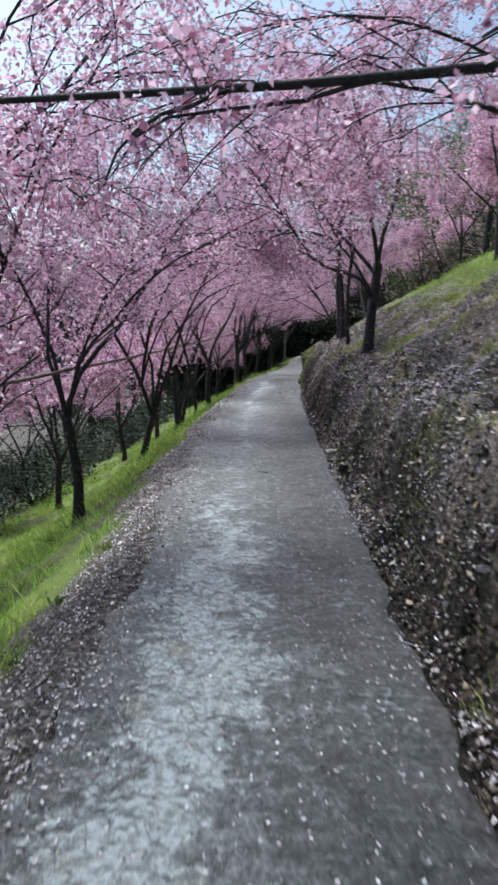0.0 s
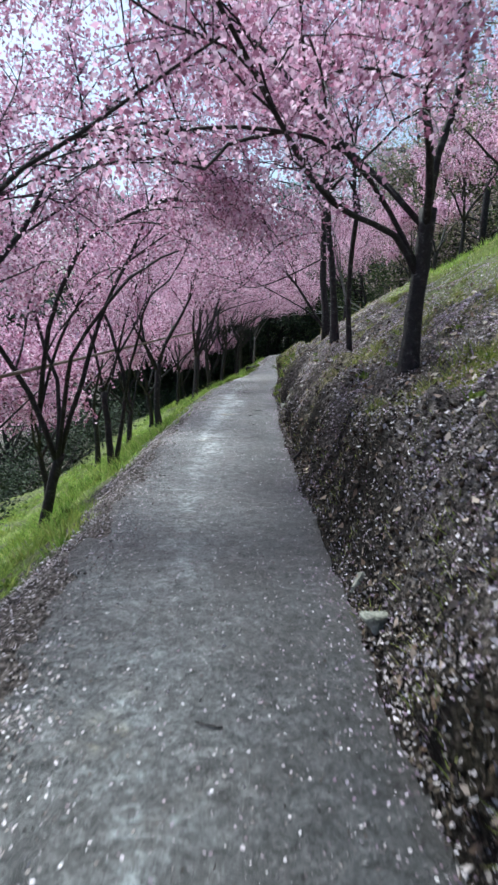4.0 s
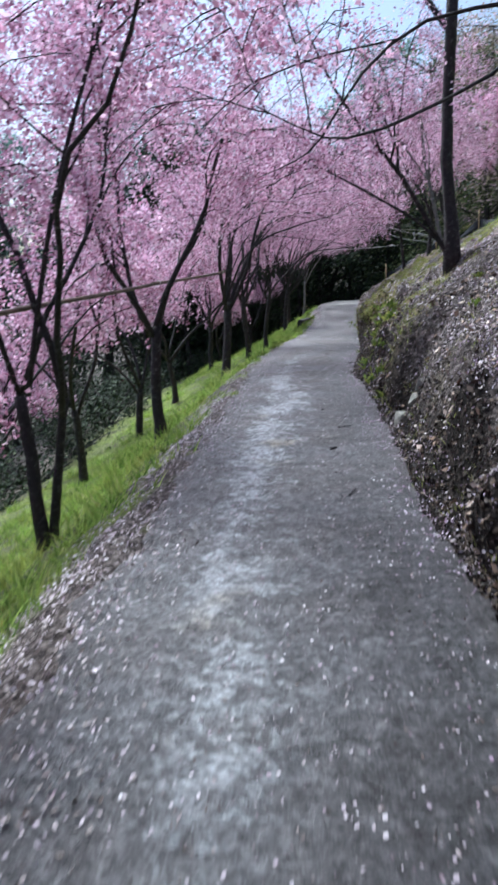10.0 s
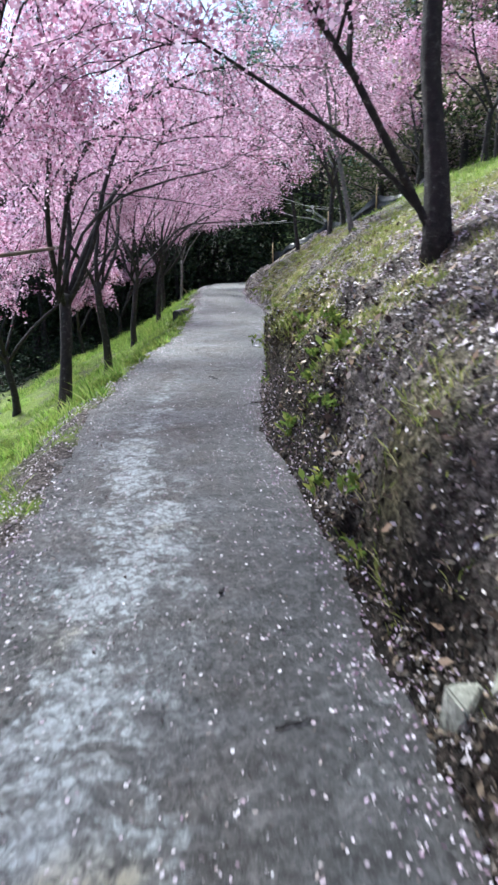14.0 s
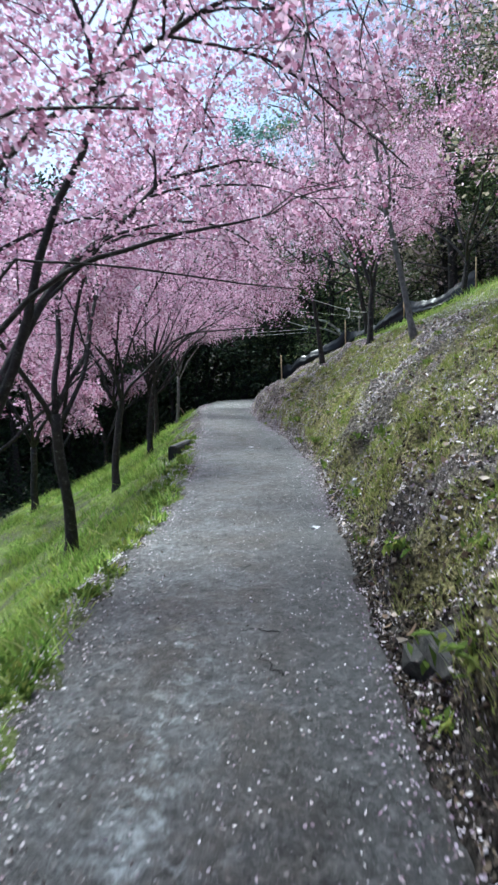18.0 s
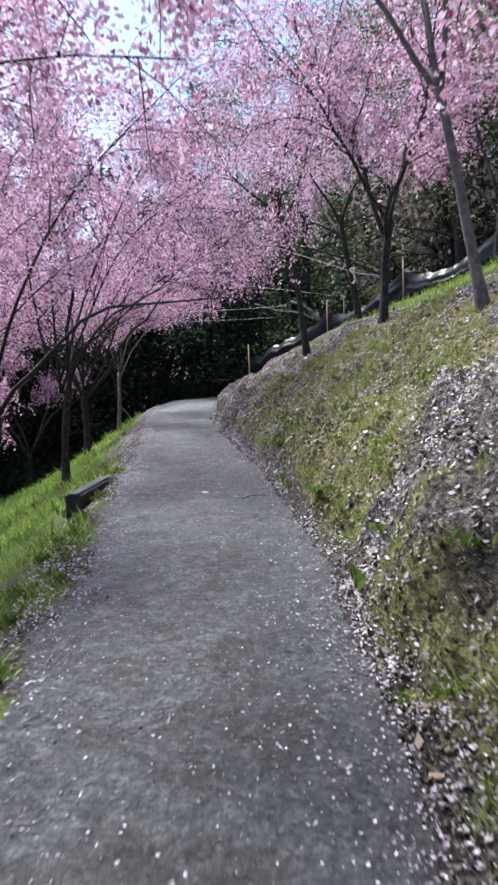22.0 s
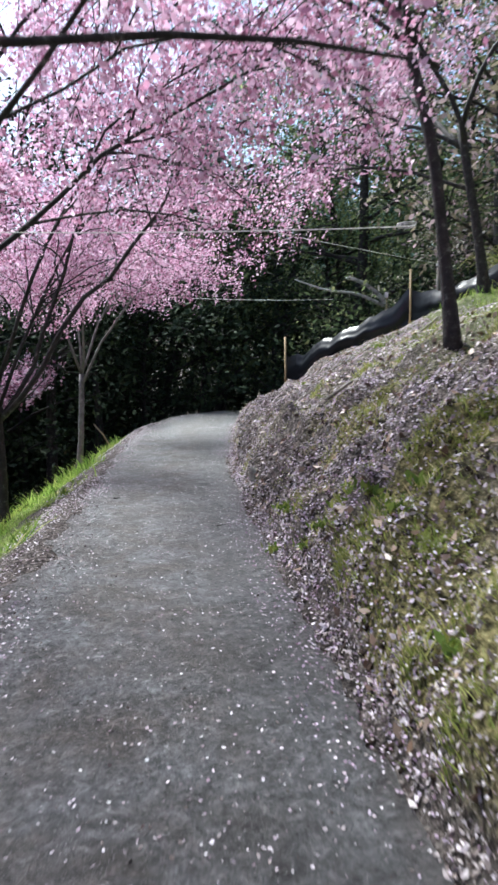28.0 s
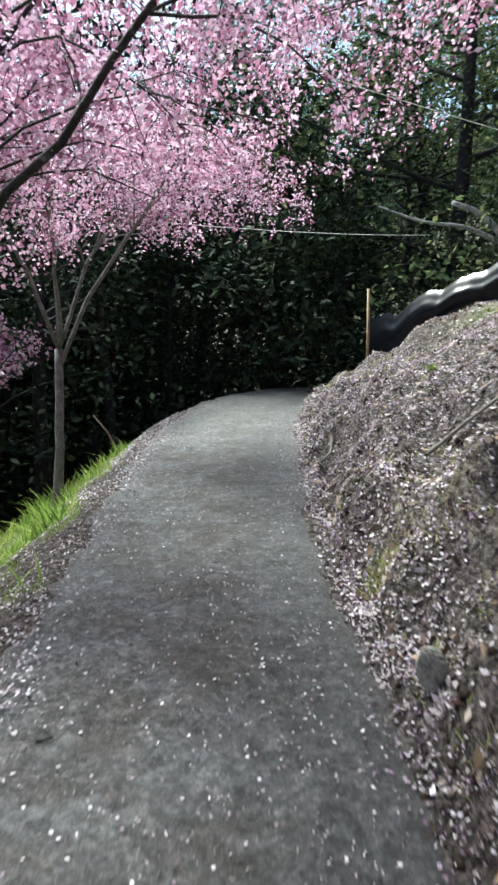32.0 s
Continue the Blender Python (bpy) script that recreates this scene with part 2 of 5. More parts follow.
def path_material():
    m, nt, bsdf, _ = material("wet_packed_earth")
    co = obj_coords(nt)
    grit, clods, mottle, stains = noise_node(nt, 120, 5, 0.75, co), noise_node(nt, 42, 6, 0.75, co), noise_node(nt, 13, 7, 0.74, co, 0.5), noise_node(nt, 1.1, 4, 0.55, co)
    tone = math_node(nt, "ADD", math_node(nt, "MULTIPLY", mottle, 0.55), math_node(nt, "MULTIPLY", clods, 0.45))
    base = ramp_node(nt, tone, [(0.37, (0.036, 0.037, 0.037)), (0.46, (0.115, 0.119, 0.120)), (0.53, (0.205, 0.213, 0.217)), (0.62, (0.42, 0.435, 0.445))])
    base = mix_node(nt, math_node(nt, "MULTIPLY", math_node(nt, "SUBTRACT", stains, 0.45), 2.2, clamp=True), base, mix_node(nt, 1.0, base, (0.72, 0.68, 0.64), "MULTIPLY"))
    # brown wet silt down the middle
    silt = math_node(nt, "MULTIPLY", math_node(nt, "MULTIPLY", math_node(nt, "SUBTRACT", noise_node(nt, 2.2, 6, 0.65, co, 0.6), 0.40), 5.0, clamp=True), attr(nt, "silt"))
    base = mix_node(nt, silt, base, mix_node(nt, 1.0, base, (0.66, 0.58, 0.50), "MULTIPLY"))
    # pale lime-washed blotches, broken and granular, along the worn side of the path
    across = attr(nt, "across")
    mid = math_node(nt, "SUBTRACT", 1.0, math_node(nt, "MULTIPLY", math_node(nt, "ABSOLUTE", math_node(nt, "SUBTRACT", across, math_node(nt, "ADD", 0.10, math_node(nt, "MULTIPLY", noise_node(nt, 0.55, 2, 0.5, co), 0.5)))), 4.0), clamp=True)
    wide, fine = noise_node(nt, 2.6, 3, 0.6, co, 0.4), noise_node(nt, 12, 8, 0.68, co, 0.7)
    blot = math_node(nt, "ADD", math_node(nt, "MULTIPLY", wide, 0.42), math_node(nt, "MULTIPLY", fine, 0.58))
    blot = math_node(nt, "ADD", blot, math_node(nt, "MULTIPLY", math_node(nt, "MULTIPLY", mid, attr(nt, "lime")), 0.095))
    streak = math_node(nt, "MULTIPLY", math_node(nt, "SUBTRACT", blot, 0.562), 11.0, clamp=True)
    streak = math_node(nt, "MULTIPLY", streak, math_node(nt, "MULTIPLY", attr(nt, "lime"), 0.66), clamp=True)
    streak = math_node(nt, "MULTIPLY", streak, math_node(nt, "ADD", math_node(nt, "SUBTRACT", attr(nt, "lime"), 1.15), math_node(nt, "MULTIPLY", mid, 1.3), clamp=True))
    # the lime crust has cracked into plates
    cells = nt.nodes.new("ShaderNodeTexVoronoi")
    cells.feature = "DISTANCE_TO_EDGE"
    cells.inputs["Scale"].default_value = 7.0
    warp = nt.nodes.new("ShaderNodeVectorMath")
    warp.operation = "ADD"
    nt.links.new(co, warp.inputs[0])
    shift = nt.nodes.new("ShaderNodeTexNoise")
    shift.inputs["Scale"].default_value = 9.0
    nt.links.new(co, shift.inputs["Vector"])
    part_way = nt.nodes.new("ShaderNodeVectorMath")
    part_way.operation = "SCALE"
    part_way.inputs["Scale"].default_value = 0.16
    nt.links.new(shift.outputs["Color"], part_way.inputs[0])
    nt.links.new(part_way.outputs[0], warp.inputs[1])
    nt.links.new(warp.outputs[0], cells.inputs["Vector"])
    plates = math_node(nt, "MULTIPLY", cells.outputs["Distance"], 9.0, clamp=True)
    streak = math_node(nt, "MULTIPLY", streak, math_node(nt, "ADD", 0.35, math_node(nt, "MULTIPLY", plates, 0.75)), clamp=True)
    grain = math_node(nt, "ADD", 0.25, math_node(nt, "MULTIPLY", math_node(nt, "SUBTRACT", noise_node(nt, 30, 5, 0.75, co, 0.4), 0.42), 6.0, clamp=True))
    streak = math_node(nt, "MULTIPLY", streak, grain, clamp=True)
    tint = mix_node(nt, math_node(nt, "MULTIPLY", math_node(nt, "SUBTRACT", noise_node(nt, 1.7, 2, 0.5, co), 0.60), 9.0, clamp=True), (0.66, 0.72, 0.74), (0.50, 0.45, 0.32))
    base = mix_node(nt, streak, base, tint)
    base = mix_node(nt, math_node(nt, "MULTIPLY", math_node(nt, "SUBTRACT", grit, 0.56), 9.0, clamp=True), base, (0.42, 0.42, 0.42))
    base = mix_node(nt, math_node(nt, "MULTIPLY", math_node(nt, "SUBTRACT", 0.41, clods), 9.0, clamp=True), base, (0.05, 0.047, 0.044))
    # the uphill half of the path stays damper
    damp = math_node(nt, "MULTIPLY", math_node(nt, "SUBTRACT", math_node(nt, "ADD", across, math_node(nt, "MULTIPLY", noise_node(nt, 1.4, 5, 0.6, co), 0.5)), 0.72), 3.0, clamp=True)
    base = mix_node(nt, math_node(nt, "MULTIPLY", damp, 0.75), base, mix_node(nt, 1.0, base, (0.52, 0.51, 0.505), "MULTIPLY"))
    # trodden soil creeps in from both margins
    rim = math_node(nt, "MULTIPLY", math_node(nt, "SUBTRACT", math_node(nt, "ADD", math_node(nt, "ABSOLUTE", math_node(nt, "SUBTRACT", across, 0.5)), math_node(nt, "MULTIPLY", noise_node(nt, 5, 6, 0.7, co), 0.22)), 0.53), 9.0, clamp=True)
    base = mix_node(nt, math_node(nt, "MULTIPLY", rim, 0.8), base, ramp_node(nt, clods, [(0.4, (0.035, 0.03, 0.028)), (0.6, (0.15, 0.135, 0.125))]))
    nt.links.new(base, bsdf.inputs["Base Color"])
    wet = math_node(nt, "ADD", 0.34, math_node(nt, "MULTIPLY", mottle, 0.38))
    nt.links.new(wet, bsdf.inputs["Roughness"])
    bsdf.inputs["Specular IOR Level"].default_value = 0.62
    h = math_node(nt, "ADD", math_node(nt, "MULTIPLY", grit, 0.3), math_node(nt, "ADD", clods, mottle))
    bump_node(nt, h, bsdf, 1.0, 0.035)
    return m


def ground_material():
    m, nt, bsdf, _ = material("leaf_litter_soil")
    co = obj_coords(nt)
    a, b, c = noise_node(nt, 2.0, 5, 0.6, co), noise_node(nt, 22, 5, 0.7, co), noise_node(nt, 85, 3, 0.7, co)
    soil = ramp_node(nt, b, [(0.38, (0.016, 0.014, 0.012)), (0.5, (0.078, 0.066, 0.058)), (0.62, (0.25, 0.22, 0.20))])
    soil = mix_node(nt, math_node(nt, "MULTIPLY", math_node(nt, "SUBTRACT", c, 0.52), 4, clamp=True), soil, (0.30, 0.26, 0.25))
    moss = ramp_node(nt, b, [(0.38, (0.03, 0.028, 0.012)), (0.5, (0.16, 0.145, 0.055)), (0.62, (0.38, 0.34, 0.14))])
    grass = ramp_node(nt, math_node(nt, "ADD", math_node(nt, "MULTIPLY", a, 0.6), math_node(nt, "MULTIPLY", b, 0.4)),
                      [(0.3, (0.09, 0.13, 0.03)), (0.7, (0.27, 0.34, 0.09))])
    # cut face: dark earth, with the shade of the hollows put into its colour
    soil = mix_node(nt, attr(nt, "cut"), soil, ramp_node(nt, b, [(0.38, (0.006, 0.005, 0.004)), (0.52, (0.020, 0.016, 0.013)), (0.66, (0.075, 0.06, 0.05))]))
    col = mix_node(nt, attr(nt, "moss"), soil, moss)
    col = mix_node(nt, attr(nt, "grass"), col, grass)
    nt.links.new(col, bsdf.inputs["Base Color"])
    bsdf.inputs["Roughness"].default_value = 0.9
    bsdf.inputs["Specular IOR Level"].default_value = 0.15
    bump_node(nt, math_node(nt, "ADD", b, math_node(nt, "MULTIPLY", c, 0.5)), bsdf, 1.0, 0.05)
    return m


MAT_PATH = path_material()
MAT_GROUND = ground_material()
MAT_BARK = plain("cherry_bark", [(0.36, (0.007, 0.006, 0.006)), (0.52, (0.022, 0.018, 0.018)), (0.6, (0.05, 0.044, 0.042)), (0.66, (0.17, 0.165, 0.155))], 16, 0.8, 1.0, 0.02, 60)
MAT_PALE_BARK = plain("lichen_bark", [(0.3, (0.05, 0.045, 0.042)), (0.55, (0.16, 0.15, 0.145)), (0.75, (0.34, 0.33, 0.32))], 12, 0.8, 0.8, 0.01, 60)
# the dark mauve stops put the shade of the crowns' undersides into the petals
MAT_BLOSSOM = petal_like("pink_blossom", [(0.0, (0.24, 0.09, 0.15)), (0.22, (0.52, 0.25, 0.38)), (0.48, (0.78, 0.50, 0.66)), (0.78, (0.86, 0.62, 0.78)), (1.0, (0.94, 0.80, 0.92))], 0.42)
MAT_FOREST = leaf_like("dark_evergreen_leaf", [(0.0, (0.018, 0.029, 0.018)), (0.6, (0.031, 0.050, 0.026)), (0.9, (0.048, 0.072, 0.034)), (1.0, (0.075, 0.10, 0.045))], 0.7, 0.12)
# sky light and haze on the tall far crowns, painted into the leaf colour
MAT_AIRY = petal_like("sky_hazed_leaf", [(0.0, (0.05, 0.10, 0.09)), (0.5, (0.12, 0.22, 0.19)), (1.0, (0.26, 0.38, 0.32))], 0.4)
MAT_DRY = petal_like("dull_winter_leaf", [(0.0, (0.10, 0.08, 0.06)), (0.35, (0.27, 0.24, 0.17)), (0.6, (0.36, 0.32, 0.25)), (0.8, (0.46, 0.36, 0.38)), (1.0, (0.66, 0.48, 0.56))], 0.5)
MAT_BUSH = petal_like("mid_green_leaf", [(0.0, (0.03, 0.045, 0.024)), (0.5, (0.09, 0.125, 0.06)), (0.85, (0.18, 0.225, 0.10)), (1.0, (0.28, 0.30, 0.15))], 0.45)
MAT_GRASS = petal_like("fresh_grass", [(0.0, (0.07, 0.13, 0.03)), (0.4, (0.25, 0.41, 0.08)), (0.85, (0.44, 0.61, 0.15)), (1.0, (0.60, 0.58, 0.28))], 0.32, (0.44, 0.47, 0.13))
MAT_MOSSGRASS = petal_like("yellow_green_weed", [(0.0, (0.12, 0.15, 0.04)), (0.4, (0.28, 0.34, 0.09)), (0.8, (0.48, 0.48, 0.17)), (1.0, (0.66, 0.58, 0.36))], 0.3, (0.30, 0.38, 0.09))
MAT_STRAW = petal_like("dry_straw", [(0.0, (0.05, 0.04, 0.025)), (0.4, (0.20, 0.165, 0.10)), (0.8, (0.38, 0.33, 0.21)), (1.0, (0.55, 0.50, 0.36))], 0.2)
MAT_WEED = petal_like("bright_weed_leaf", [(0.0, (0.08, 0.13, 0.03)), (0.6, (0.18, 0.25, 0.06)), (1.0, (0.36, 0.38, 0.10))], 0.3)
MAT_LITTER = leaf_like("fallen_leaf", [(0.0, (0.035, 0.026, 0.022)), (0.2, (0.13, 0.10, 0.085)), (0.45, (0.32, 0.275, 0.26)), (0.75, (0.50, 0.45, 0.455)), (1.0, (0.70, 0.64, 0.69))], 0.5, 0.4)
MAT_BROWN_LEAF = leaf_like("tan_leaf", [(0.0, (0.05, 0.03, 0.02)), (0.4, (0.17, 0.11, 0.07)), (0.75, (0.33, 0.24, 0.17)), (1.0, (0.52, 0.44, 0.38))], 0.5, 0.35)
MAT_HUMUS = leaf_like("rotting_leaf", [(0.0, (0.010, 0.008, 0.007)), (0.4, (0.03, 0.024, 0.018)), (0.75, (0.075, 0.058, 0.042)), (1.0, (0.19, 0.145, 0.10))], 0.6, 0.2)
MAT_PETAL = petal_like("fallen_petal", [(0.0, (0.38, 0.29, 0.34)), (0.4, (0.58, 0.51, 0.56)), (0.75, (0.74, 0.70, 0.73)), (1.0, (0.88, 0.87, 0.88))], 0.15)
MAT_LILAC = petal_like("fallen_blossom", [(0.0, (0.26, 0.17, 0.23)), (0.35, (0.46, 0.35, 0.45)), (0.7, (0.62, 0.53, 0.64)), (1.0, (0.82, 0.78, 0.83))], 0.15)
MAT_STONE = plain("pale_stone", [(0.36, (0.10, 0.10, 0.08)), (0.5, (0.28, 0.285, 0.235)), (0.64, (0.48, 0.48, 0.41))], 9, 0.8, 0.9, 0.015, 70)
MAT_DARK_STONE = plain("dark_wet_stone", [(0.38, (0.007, 0.007, 0.006)), (0.52, (0.024, 0.023, 0.020)), (0.64, (0.10, 0.095, 0.08))], 14, 0.6, 1.0, 0.03, 60)
MAT_TARP = plain("black_plastic_sheet", [(0.3, (0.004, 0.005, 0.007)), (0.7, (0.010, 0.012, 0.016))], 3, 0.30, 0.1, 0.003, 30, spec=0.25)
MAT_STAKE = plain("raw_wood_stake", [(0.3, (0.24, 0.17, 0.09)), (0.6, (0.42, 0.31, 0.17)), (0.8, (0.55, 0.43, 0.26))], 7, 0.75, 0.4, 0.003, 90)
MAT_GREY_WOOD = plain("weathered_wood", [(0.3, (0.10, 0.09, 0.075)), (0.6, (0.22, 0.20, 0.17)), (0.8, (0.36, 0.33, 0.29))], 7, 0.8, 0.5, 0.004, 90)
MAT_BAMBOO = plain("old_bamboo", [(0.36, (0.06, 0.04, 0.03)), (0.5, (0.14, 0.095, 0.07)), (0.66, (0.27, 0.20, 0.15))], 5, 0.5, 0.3, 0.003, 60)
MAT_LICHEN = plain("pale_lichened_bark", [(0.36, (0.12, 0.12, 0.11)), (0.5, (0.38, 0.39, 0.37)), (0.64, (0.66, 0.68, 0.66))], 9, 0.8, 0.6, 0.008, 60)
MAT_ROPE = plain("white_rope", [(0.3, (0.5, 0.5, 0.48)), (0.7, (0.78, 0.78, 0.76))], 30, 0.7, 0.4, 0.002, 200)
MAT_DARK_CONCRETE = plain("damp_dark_concrete", [(0.3, (0.03, 0.031, 0.031)), (0.6, (0.07, 0.073, 0.074)), (0.8, (0.16, 0.165, 0.17))], 6, 0.55, 0.5, 0.005, 60)
MAT_PAPER = plain("white_paper", [(0.3, (0.62, 0.62, 0.63)), (0.7, (0.82, 0.82, 0.84))], 20, 0.8, 0.2, 0.002, 120)
MAT_CLOD = plain("dark_earth", [(0.3, (0.012, 0.009, 0.006)), (0.55, (0.04, 0.029, 0.021)), (0.75, (0.10, 0.075, 0.055))], 16, 0.9, 0.8, 0.01, 90, spec=0.15)
# darker copy of the box's concrete: the shade of its sides is painted in
MAT_BOX = plain("side_shaded_concrete", [(0.3, (0.008, 0.008, 0.009)), (0.6, (0.022, 0.023, 0.024)), (0.8, (0.06, 0.06, 0.06))], 7, 0.6, 0.5, 0.006, 60)
# ---- the lie of the land ----
EDGE_Y = [-12, 0, 4, 7, 10, 13, 16, 18, 20, 23, 25, 27, 29, 32, 35, 38, 41, 43, 46, 48.8, 50, 52, 54, 56, 58, 60]
EDGE_L = [1.45, 1.25, 1.2, 1.1, 0.85, 0.83, 0.73, 0.8, 0.87, 0.89, 1.0, 1.25, 1.62, 1.93, 2.07, 2.3, 2.42, 2.48, 2.64, 2.9, 3.2, 3.9, 5.2, 7.2, 10.0, 14.0]
EDGE_R = [3.1, 2.85, 2.75, 2.65, 2.58, 2.5, 2.44, 2.42, 2.5, 2.43, 2.65, 2.95, 3.25, 3.7, 3.9, 3.95, 4.0, 4.05, 4.4, 4.75, 5.1, 6.1, 8.0, 11.0, 15.0, 20.0]


def edges(y):
    return np.interp(y, EDGE_Y, EDGE_L), np.interp(y, EDGE_Y, EDGE_R)


def path_level(y):
    """The path runs level, then dips beyond its bend."""
    y = np.asarray(y, float)
    return -0.16 * np.clip(y - 52.5, 0, 60) ** 1.0 * ramp(52.5, 57, y)


def height(x, y):
    x, y = np.asarray(x, float), np.asarray(y, float)
    xl, xr = edges(y)
    far = ramp(46, 60, y)
    lump = fbm(x * 2.3, y * 2.3, 3.0, 3) - 0.5
    ragged = (fbm(x * 0.9 + 5, y * 0.9, 9.0, 2) - 0.5) * 0.35
    u = x - xr + ragged * ramp(0.05, 0.4, x - xr)
    v = xl - x
    # cut bank, hillside, crest on the uphill side
    bank = np.interp(y, [-10, 8, 12, 16, 20, 24, 28, 33, 38, 43, 48, 52], [0.75, 0.75, 0.74, 0.72, 0.74, 0.66, 0.5, 0.42, 0.38, 0.36, 0.3, 0.15])
    steep = np.interp(y, [-10, 20, 26, 34, 44, 50], [0.5, 0.48, 0.52, 0.5, 0.45, 0.45]) * (0.6 + 1.3 * ramp(0.3, 0.7, fbm(y * 0.55, y * 0.13, 29.0, 2)))
    crest = np.interp(y, [-10, 22, 34, 50], [4.6, 5.2, 7.5, 9.0])
    near = np.interp(y, [-10, 20, 26, 33, 37, 40, 42, 44, 48, 50], [0.64, 0.66, 0.7, 0.92, 0.9, 0.81, 0.70, 0.58, 0.52, 0.52])
    slope = np.interp(y, [-10, 20, 30, 44, 50], [0.54, 0.55, 0.47, 0.36, 0.33])
    up = np.clip(u, 0, None)
    right = bank * ramp(-0.08, 1.0, up / steep) * (up > 0) + near * np.clip(np.minimum(up, 1.9) - 0.2, 0, None)
    right = right + slope * np.clip(np.minimum(up, crest) - 1.9, 0, None) + 0.24 * np.clip(up - crest, 0, 25)
    right = right + lump * 0.34 * ramp(0.03, 0.35, up) * (1 - 0.5 * ramp(1.5, 3, up)) + (fbm(x * 0.6, y * 0.6, 21.0, 2) - 0.5) * 0.5 * ramp(1.0, 3.0, up)
    fine = fbm(x * 5.5, y * 5.0, 17.0, 2) - 0.5
    right = right + fine * 0.36 * ramp(0.02, 0.2, up) * (1 - 0.75 * ramp(0.9, 1.8, up))
    right = right + 0.22 * ramp(41, 45, y) * ramp(1.4, 2.4, up) * (1 - ramp(50.5, 53, y))
    # litter verge and grass slope on the downhill side
    fall = np.interp(y, [-10, 30, 40, 50], [0.74, 0.72, 0.54, 0.72])
    down = np.clip(v, 0, None)
    left = -0.1 * np.minimum(down, 0.14) - fall * np.clip(np.minimum(down, 3.2) - 0.14, 0, None) - 0.38 * np.clip(down - 3.2, 0, 14)
    left = left + lump * 0.10 * ramp(0.05, 0.5, down) + (fbm(x * 0.5, y * 0.5, 31.0, 2) - 0.5) * 0.6 * ramp(1.5, 5, down)
    inside = -0.05 * ramp(0.0, 0.12, np.minimum(-u, -v)) * (u < 0) * (v < 0)
    z = right * (u > 0) + left * (v > 0) + inside
    # wooded hill that closes the far end
    z = z + 0.33 * np.clip(y - 62, 0, 60) * (0.4 + 0.6 * ramp(-30, 10, x)) + path_level(y) * np.exp(-np.clip(np.maximum(u, v), 0, 50) / 5)
    return z


def normals_at(x, y, e=0.06):
    dx = (height(x + e, y) - height(x - e, y)) / (2 * e)
    dy = (height(x, y + e) - height(x, y - e)) / (2 * e)
    return unit(np.stack([-dx, -dy, np.ones_like(dx)], -1))


def jut(x, y):
    """How far the cut face leans out over its foot, towards the path."""
    _, xr = edges(y)
    u = x - xr
    lip = ramp(0.06, 0.30, u) * (1 - ramp(0.42, 1.1, u))
    return -lip * 0.26 * ramp(0.42, 0.70, fbm(y * 0.75, y * 0.21, 27.0, 3)) * np.interp(y, [-12, 24, 30, 38, 50], [1, 1, 0.7, 0.55, 0.4])


def at_ground(x, y):
    return float(height(np.array([x]), np.array([y]))[0])


# ground: one sheet, fine beside the path, coarse to the horizon
gy = np.concatenate([np.linspace(-300, -14, 14), np.arange(-12, 52, 0.1), np.linspace(52, 70, 40), np.linspace(75, 400, 22)])
s_fine = np.concatenate([-np.geomspace(300, 6, 26), np.arange(-5.6, -1.2, 0.2), np.arange(-1.2, 2.0, 0.055), np.arange(2.0, 7.0, 0.12), np.geomspace(7.2, 300, 30)])
yy = np.repeat(gy[:, None], len(s_fine), 1)
el, er = edges(yy)
xx = (el + er) / 2 + s_fine[None]
zz = height(xx, yy)
rows_n, cols_n = xx.shape
gi = (np.arange(rows_n - 1)[:, None] * cols_n + np.arange(cols_n - 1)[None])
gfaces = np.stack([gi, gi + 1, gi + cols_n + 1, gi + cols_n], -1).reshape(-1, 4)


def sheet_z(x, y):
    """The height of the ground sheet itself, between its rows and columns."""
    i = np.clip(np.searchsorted(gy, y) - 1, 0, rows_n - 2)
    a, b = edges(y)
    q = x - (a + b) / 2
    j = np.clip(np.searchsorted(s_fine, q) - 1, 0, cols_n - 2)
    fy = (y - gy[i]) / (gy[i + 1] - gy[i])
    fx = (q - s_fine[j]) / (s_fine[j + 1] - s_fine[j])
    return (zz[i, j] * (1 - fx) + zz[i, j + 1] * fx) * (1 - fy) + (zz[i + 1, j] * (1 - fx) + zz[i + 1, j + 1] * fx) * fy


def cover(x, y):
    """How grassy and how mossy the ground is, 0..1."""
    xl, xr = edges(y)
    u, v = x - xr, xl - x
    n1, n2 = fbm(x * 0.8, y * 0.8, 41.0, 3), fbm(x * 2.1, y * 2.1, 43.0, 3)
    open_y = 1 - 0.9 * ramp(46.5, 50, y)
    grass = ramp(0.35, 0.75, v + (n2 - 0.5) * 1.5 - np.interp(y, [0, 12, 18, 26, 34, 38], [0.36, 0.2, -0.22, -0.42, -0.42, -0.02])) * (1 - ramp(5.5, 8, v)) * open_y
    grass = grass * (0.4 + 0.6 * ramp(0.36, 0.48, n2 + 0.25 * (n1 - 0.5)))
    grass = np.maximum(grass, ramp(1.6, 3.6, u + (n1 - 0.5) * 3.0) * 0.8 * open_y * (1 - ramp(6, 9, u)))
    moss = ramp(0.50, 0.64, n1 * 0.5 + n2 * 0.5 + 0.13 * ramp(19, 25, y) - 0.24 * ramp(35, 40, y)) * ramp(0.1, np.interp(y, [0, 20, 26], [0.9, 0.8, 0.25]), u) * 0.85
    return grass, moss


g_grass, g_moss = cover(xx, yy)
